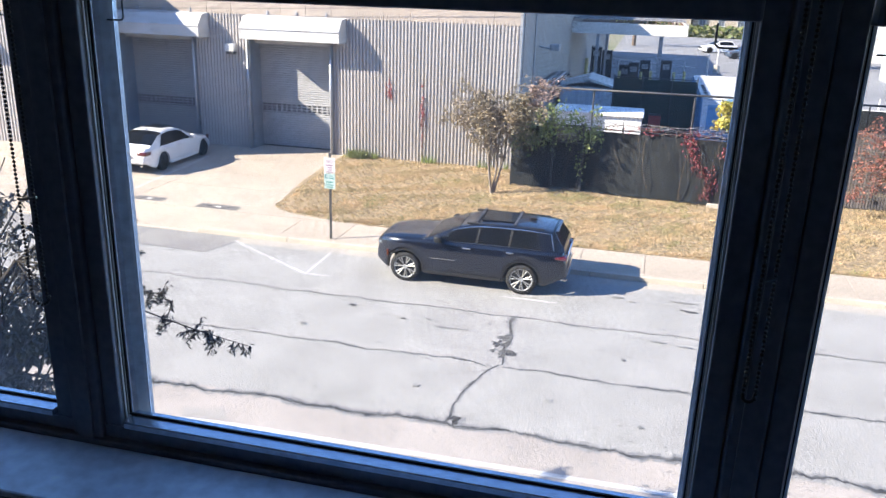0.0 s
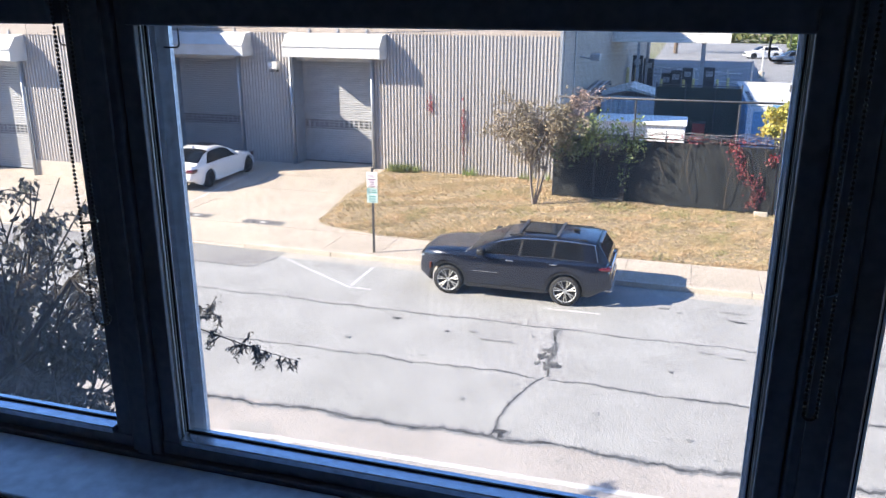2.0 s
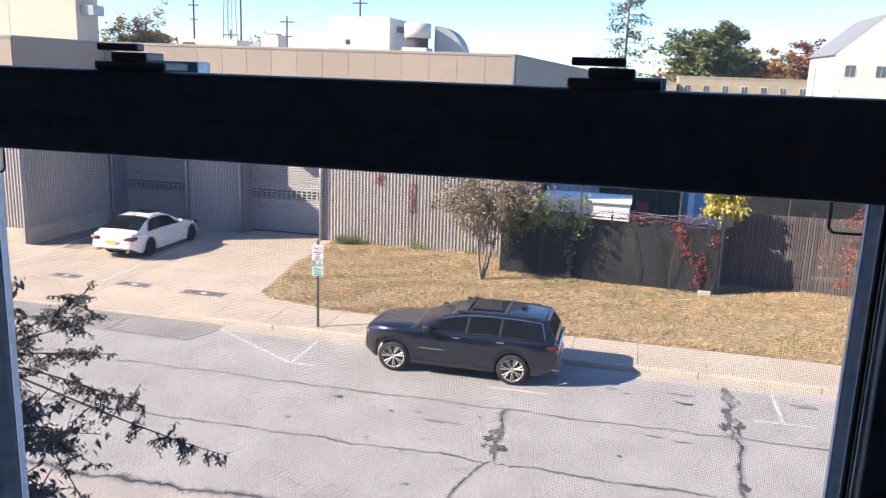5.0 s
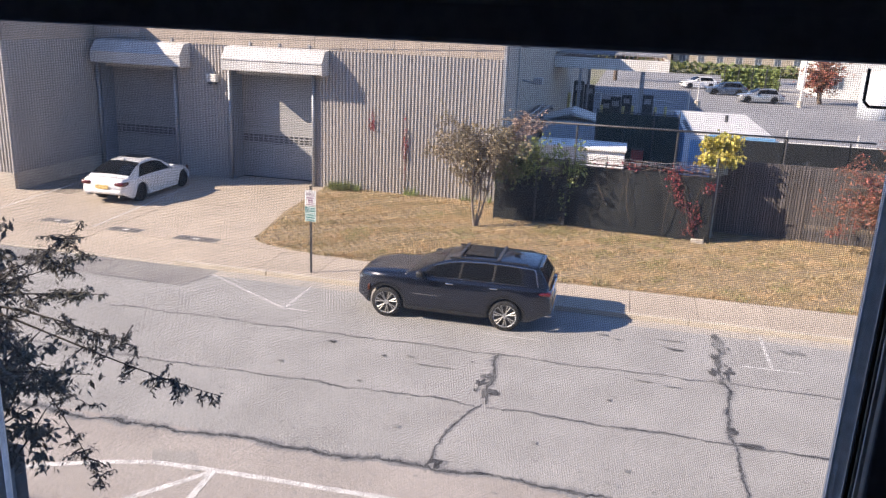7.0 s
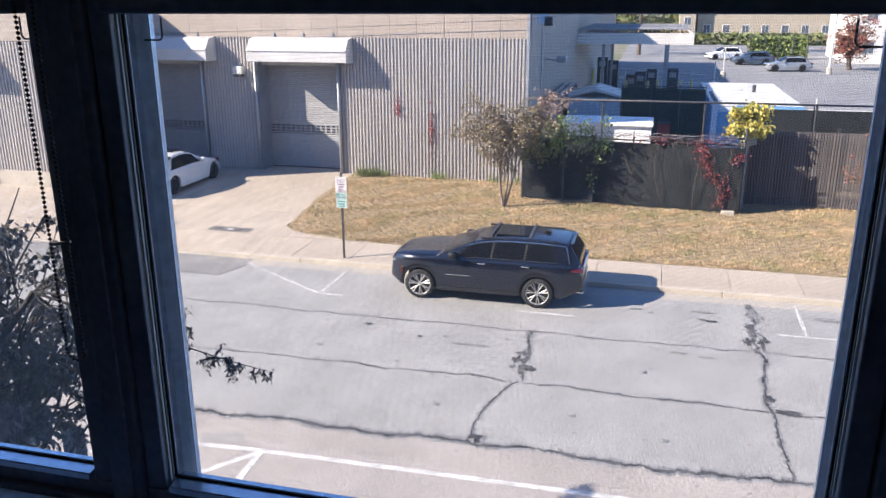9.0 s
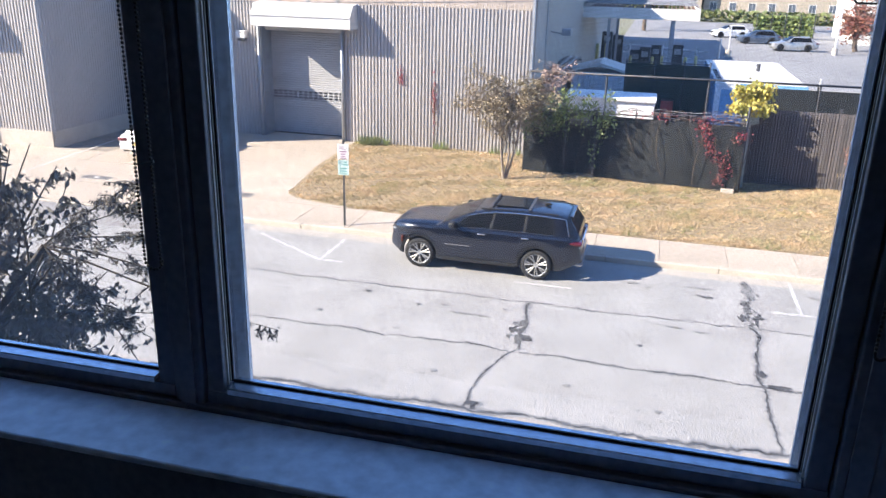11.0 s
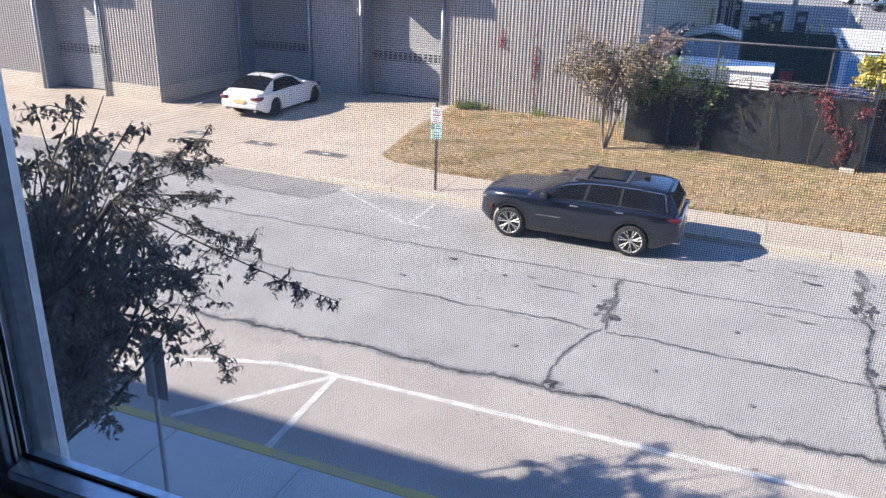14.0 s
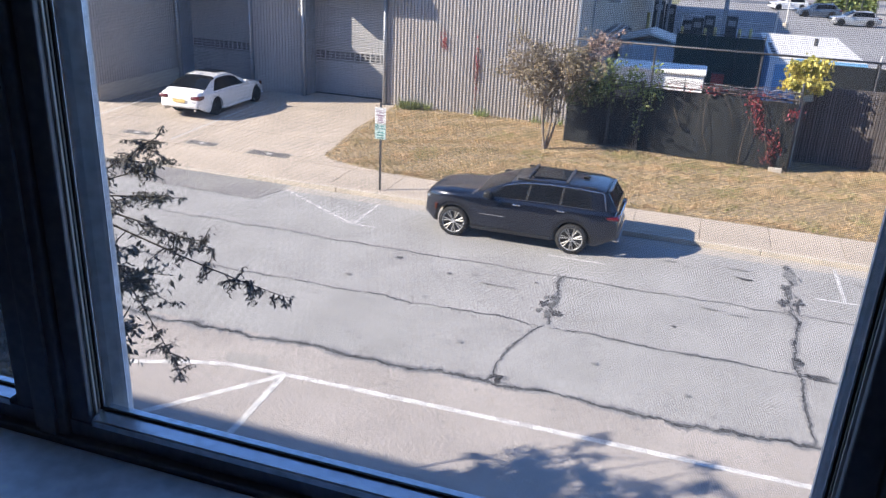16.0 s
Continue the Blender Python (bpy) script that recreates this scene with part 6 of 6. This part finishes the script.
roof_unit("roof_tank", "small white tank on the roof", (-43.5, -42, 44, 45.5, 8.25, 9.6), WHITEMETAL, [("pipe", (-41.9, -41.7, 44.2, 44.4, 8.25, 10.0), GREYMETAL)])
roof_unit("roof_tank", "white cylinder-like tank on the roof", (-26.2, -24.8, 54, 55.5, 8.25, 9.8), WHITEMETAL, [("cap", (-25.9, -25.1, 54.3, 55.2, 9.8, 9.95), GREYMETAL)])

# ---- far things ----
for k, (x, y, h) in enumerate([(-70.3, 120, 20), (-62, 120, 21), (-54.1, 120, 15.5), (-42, 120, 18.5), (-66.5, 125, 13.5)]):
    p = thing("utility_pole", "tall wooden utility pole with cross-arms", "utility pole", (x, y, 0), group="utility poles")
    part("pole", tube(bmesh.new(), (x, y, 0), (x, y, h), 0.2, 0.14), BARK, p)
    for j in range(3 if k != 1 else 0):
        part("cross_arm", B(x - 1.2 + 0.25 * j, x + 1.2 - 0.25 * j, y - 0.1, y + 0.1, h - 1 - 2.2 * j, h - 0.8 - 2.2 * j), BARK, p)
lat = thing("lattice_mast", "steel lattice mast beyond the roof", "mast", (-65, 122, 0))
for sx, sy in ((-1, -1), (1, -1), (1, 1), (-1, 1)):
    part("leg", tube(bmesh.new(), (-65 + 1.1 * sx, 122 + 1.1 * sy, 0), (-65 + 0.6 * sx, 122 + 0.6 * sy, 20), 0.09, n=5), GREYMETAL, lat)
for j in range(14):
    z = 6 + j
    s = 1.1 - 0.5 * z / 20
    part("brace", tube(bmesh.new(), (-65 - s, 122 - s, z), (-65 + s, 122 - s, z + 1), 0.05, n=4), GREYMETAL, lat)
wt = thing("water_tower", "pale blue water tower cylinder beyond the roofs", "water tower", (-87, 110, 0))
part("tank", tube(bmesh.new(), (-87, 110, 10), (-87, 110, 22), 3.2, n=24), PALEBLUE, wt, smooth=True)
part("stem", tube(bmesh.new(), (-87, 110, 0), (-87, 110, 10), 1.0, n=12), PALEBLUE, wt)


def far_tree(name, label, x, y, zc, r, rz, material, n, size, seed):
    return tree(name, label, (x, y, 0), 1, (x, y, zc), (r, r, rz), 40, n, size, BARK, material, seed, 0.3, cluster=r * 0.16, droop=0.3, group="far trees", shell=0.5)


far_tree("oak_tree", "broad dense green tree beyond the depot", 17.1, 200, 14.6, 10.0, 8.3, LEAF_FAR, 26000, 1.25, 21)
far_tree("maple_tree", "orange autumn tree beyond the depot", 31, 200, 10.8, 7.0, 6.6, LEAF_ORANGE, 13000, 1.0, 22)
far_tree("maple_tree", "rust red autumn tree beyond the depot", 38, 206, 11.4, 7.2, 7.2, LEAF_RUST, 12000, 1.0, 23)
far_tree("maple_tree", "orange autumn tree behind the roofs", -80, 120, 11.5, 6.5, 4.0, LEAF_ORANGE, 12000, 0.6, 24)
far_tree("maple_tree", "small rust red tree at the lot edge", 21.5, 98, 4.2, 2.6, 2.4, LEAF_RUST, 2500, 0.4, 28)
far_tree("bare_tree", "thinly leaved brown tree behind the roofs", -59, 122, 10.5, 3.0, 3.2, LEAF_ORANGE, 900, 0.5, 25)
far_tree("bare_tree", "thin brown tree by the lot", 6.5, 200, 8.5, 4.0, 5.5, LEAF_ORANGE, 1500, 0.8, 26)
con = thing("conifer_tree", "tall thin conifer with drooping boughs", "tree", (-1.8, 120, 0), group="far trees")
bm = bmesh.new()
tube(bm, (-1.8, 120, 0), (-1.8, 120, 24.5), 0.3, 0.05)
cc = []
rc = np.random.default_rng(9)
for k in range(90):
    z = 4 + 20 * k / 90
    rr = ((24.8 - z) * 0.34 + 0.3) * (0.65 + 0.5 * rc.uniform(0, 1))
    a = rc.uniform(0, 6.28)
    e = (-1.8 + rr * math.cos(a), 120 + rr * math.sin(a), z - 0.15 * rr + 0.4)
    tube(bm, (-1.8, 120, z), e, 0.05, 0.02, n=4)
    f = rc.uniform(0.25, 1, 30)[:, None]
    cc.append(np.array((0, 0, z)) * (1 - f) + (np.array(e) - np.array((-1.8, 120, 0))) * f + rc.normal(0, 0.2, (30, 3)) * np.array((1, 1, 1.4)))
part("trunk", bm, BARK, con)
part_mesh("boughs", leaf_mesh("boughs", np.concatenate(cc), 0.5, CONIFER, 0.6, 9), con, (-1.8, 120, 0))
cc = rc.uniform((-120, 190, 0), (160, 215, 6.5), (9000, 3))
cc[:, 2] *= 0.55 + 0.45 * np.sin(cc[:, 0] * 0.13) * np.sin(cc[:, 0] * 0.37 + 1)
tagged(new("far_woods", leaf_mesh("far_woods", cc, 2.2, LEAF_FAR, 0.3, 31, 0.8)), "line of far green and brown woods", "woods", kind="stuff")
cc = rc.uniform((2, 150, 0), (60, 156, 2.0), (2200, 3))
tagged(new("far_shrubs", leaf_mesh("far_shrubs", cc, 0.9, LEAF_FAR, 0.3, 32, 0.8)), "green shrubs along the far side of the lot", "shrubs", kind="stuff")

hedge = thing("hedge_fence", "green mesh-covered fence round part of the lot", "hedge", (12.5, 114, 0))
cc = np.random.default_rng(33).uniform((0, 0, 0.2), (7.0, 1.0, 2.9), (3500, 3))
part_mesh("hedge_leaves", leaf_mesh("hedge_leaves", cc, 0.4, LEAF_GREEN, 0.3, 33, 0.8), hedge, (12.5, 114, 0))
for k in range(5):
    part("post", B(12.5 + 1.75 * k, 12.6 + 1.75 * k, 113.8, 113.9, 0, 3.1), DARKMETAL, hedge)
for k, (nm, lb, pt, x, y, rz) in enumerate([("lot_pickup", "white pickup parked on the lot", WHITEPAINT, 9.3, 113, 20), ("lot_sedan", "grey-blue sedan parked on the lot", GREYPAINT, 11.9, 104, 10), ("lot_suv", "silver suv parked on the lot", SILVERPAINT, 14.6, 95, 10)]):
    q = car(nm, lb, pt, 4.9, 1.86, 1.6, 2.9, 0.9, 0.35, 1.0, [(-2.45, 0.7), (-2.3, 0.85), (-1.0, 1.02), (2.3, 1.02), (2.45, 0.8)], [(-1.2, 1.0), (-0.3, 1.5), (0.2, 1.58), (1.5, 1.55), (2.1, 1.06)],
            [(-0.8, 0.2, 0.55, 0.08), (0.3, 1.7, 0.08, -0.2)], (-0.7, 0.0, 0.9), {"wind": (-1.1, -0.3, 1.55, 2.05), "head": 0.65, "tail": 0.8, "plate": 0.6}, False, group="cars on the lot")
    q.matrix_basis = pose(x, y, 0, 0, 0, rz)


def far_house(name, label, x0, x1, y0, y1, h, wallm, rows, colsn, gable=0.0):
    hs = thing(name, label, "building", (x0, y0, 0))
    part("wall", B(x0, x1, y0, y1, 0, h), wallm, hs)
    if gable:
        bm = bmesh.new()
        prism(bm, [(x0 - 0.4, h), ((x0 + x1) / 2, h + gable), (x1 + 0.4, h)], 1, y0 + 0.3, y1)
        part("roof", bm, GREYMETAL, hs)
        bm = bmesh.new()
        prism(bm, [(x0, h), ((x0 + x1) / 2, h + gable - 0.3), (x1, h)], 1, y0, y0 + 0.29)
        part("gable", bm, wallm, hs)
    else:
        part("parapet", B(x0 - 0.1, x1 + 0.1, y0 - 0.1, y1, h, h + 0.3), wallm, hs)
    for r in range(rows):
        for c in range(colsn):
            xc = x0 + (x1 - x0) * (c + 0.5) / colsn
            zc = h * (r + 0.5) / rows
            w = part("window", B(xc - 0.7, xc + 0.7, y0 - 0.05, y0 - 0.001, zc - 0.8, zc + 0.8), WHITEMETAL, hs)
            part("pane", B(xc - 0.58, xc - 0.03, y0 - 0.07, y0 - 0.051, zc - 0.68, zc + 0.68), WINDARK, w)
            part("pane", B(xc + 0.03, xc + 0.58, y0 - 0.07, y0 - 0.051, zc - 0.68, zc + 0.68), WINDARK, w)
    return hs


far_house("white_house", "tall white gabled house with sash windows and brick base", 23.6, 34, 108, 124, 11.5, HOUSEWHITE, 3, 3, 5.0)
far_house("tan_building", "long tan brick building beyond the lot", 8, 40, 168, 180, 8.5, TANWALL, 2, 9)
far_house("low_block", "low cream block at the lot edge", 4.6, 7.5, 166, 176, 7.2, TANWALL, 1, 1)
for k, (x, y, h) in enumerate([(18.3, 92, 9.5), (4.9, 62, 3.2), (7.2, 84, 3)]):
    lp = thing("lamp_post", "pale slender lamp post on the lot", "lamp post", (x, y, 0), group="lot lamp posts")
    part("pole", tube(bmesh.new(), (x, y, 0), (x, y, h), 0.13 if k == 0 else 0.06, n=8), WHITEMETAL, lp)
    part("base", tube(bmesh.new(), (x, y, 0), (x, y, 0.7), 0.28, n=10), KERB, lp)
bar = thing("lot_barrier", "white painted pipe barrier beside the container", "railing", (8.6, 50, 0))
for k in range(6):
    part("post", tube(bmesh.new(), (8.6 + 1.3 * k, 50, 0), (8.6 + 1.3 * k, 50, 2.0 if k % 3 == 1 else 1.35), 0.05, n=8), WHITEMETAL, bar)
for z in (0.7, 1.3):
    part("bar", tube(bmesh.new(), (8.5, 49.94, z), (15.2, 49.94, z), 0.04, n=8), WHITEMETAL, bar)
pool = thing("white_tank", "pale blue-white round tank on the lot", "tank", (24, 84, 0))
part("tank_shell", tube(bmesh.new(), (24, 84, 0), (24, 84, 4.2), 2.0, n=24), PALEBLUE, pool, smooth=True)
part("tank_top", tube(bmesh.new(), (24, 84, 4.2), (24, 84, 4.6), 2.0, 0.4, n=24), WHITEMETAL, pool, smooth=True)

# ---- signs on the street ----
sg = thing("parking_sign", "street sign post with a white and a pale teal parking plate", "street sign", (-7.93, 20.31, 0.15))
part("post", B(-7.96, -7.9, 20.33, 20.37, 0.13, 2.75), DARKMETAL, sg)
pl = part("upper_plate", B(-8.1, -7.76, 20.315, 20.325, 2.17, 2.62, bevel=0.004), SIGNWHITE, sg, "white plate with red print")
for z, w, h in ((2.245, 0.08, 0.03), (2.31, 0.08, 0.035), (2.38, 0.12, 0.04)):
    part("print_bar", B(-7.93 - w, -7.93 + w, 20.309, 20.3145, z, z + h), SIGNRED, pl)
part("arrow_bar", B(-8.05, -7.81, 20.309, 20.3145, 2.19, 2.215), SIGNRED, pl)
fc = bpy.data.curves.new("no_word", "FONT")
fc.body, fc.size, fc.align_x, fc.extrude = "NO", 0.15, "CENTER", 0.002
fo = new("no_word", fc)
fo.data.materials.append(SIGNRED)
fo.parent = pl
fo.matrix_basis = Matrix.Translation(Vector((-7.93, 20.31, 2.46)) - ROOTS[pl.name]) @ pose(0, 0, 0, 90, 0, 0)
p2 = part("lower_plate", B(-8.1, -7.76, 20.315, 20.325, 1.7, 2.15, bevel=0.004), SIGNBLUE, sg, "pale teal plate with green print")
part("print_block", B(-8.08, -7.99, 20.309, 20.3145, 1.98, 2.13), SIGNGREEN, p2)
fc2 = bpy.data.curves.new("digit", "FONT")
fc2.body, fc2.size, fc2.align_x, fc2.extrude = "2", 0.14, "CENTER", 0.002
fo2 = new("digit", fc2)
fo2.data.materials.append(SIGNWHITE)
fo2.parent = p2
fo2.matrix_basis = Matrix.Translation(Vector((-8.035, 20.305, 2.005)) - ROOTS[p2.name]) @ pose(0, 0, 0, 90, 0, 0)
for z, w in ((2.0, 0.08), (2.07, 0.05)):
    part("print_bar", B(-7.87 - w, -7.87 + w, 20.309, 20.3145, z, z + 0.035), SIGNGREEN, p2)
for z in (1.8, 1.88):
    part("print_bar", B(-8.04, -7.82, 20.309, 20.3145, z, z + 0.035), SIGNGREEN, p2)
part("arrow_bar", B(-8.04, -7.82, 20.309, 20.3145, 1.735, 1.76), SIGNGREEN, p2)
bk = thing("near_sign", "back of a street sign on a thin post in shade", "street sign", (-5.83, 6.2, 0.13))
part("post", tube(bmesh.new(), (-5.83, 6.2, 0.1), (-5.83, 6.2, 2.62), 0.03), GREYMETAL, bk)
part("plate", B(-6.0, -5.66, 6.235, 6.245, 1.7, 2.6, bevel=0.004), GREYMETAL, bk)
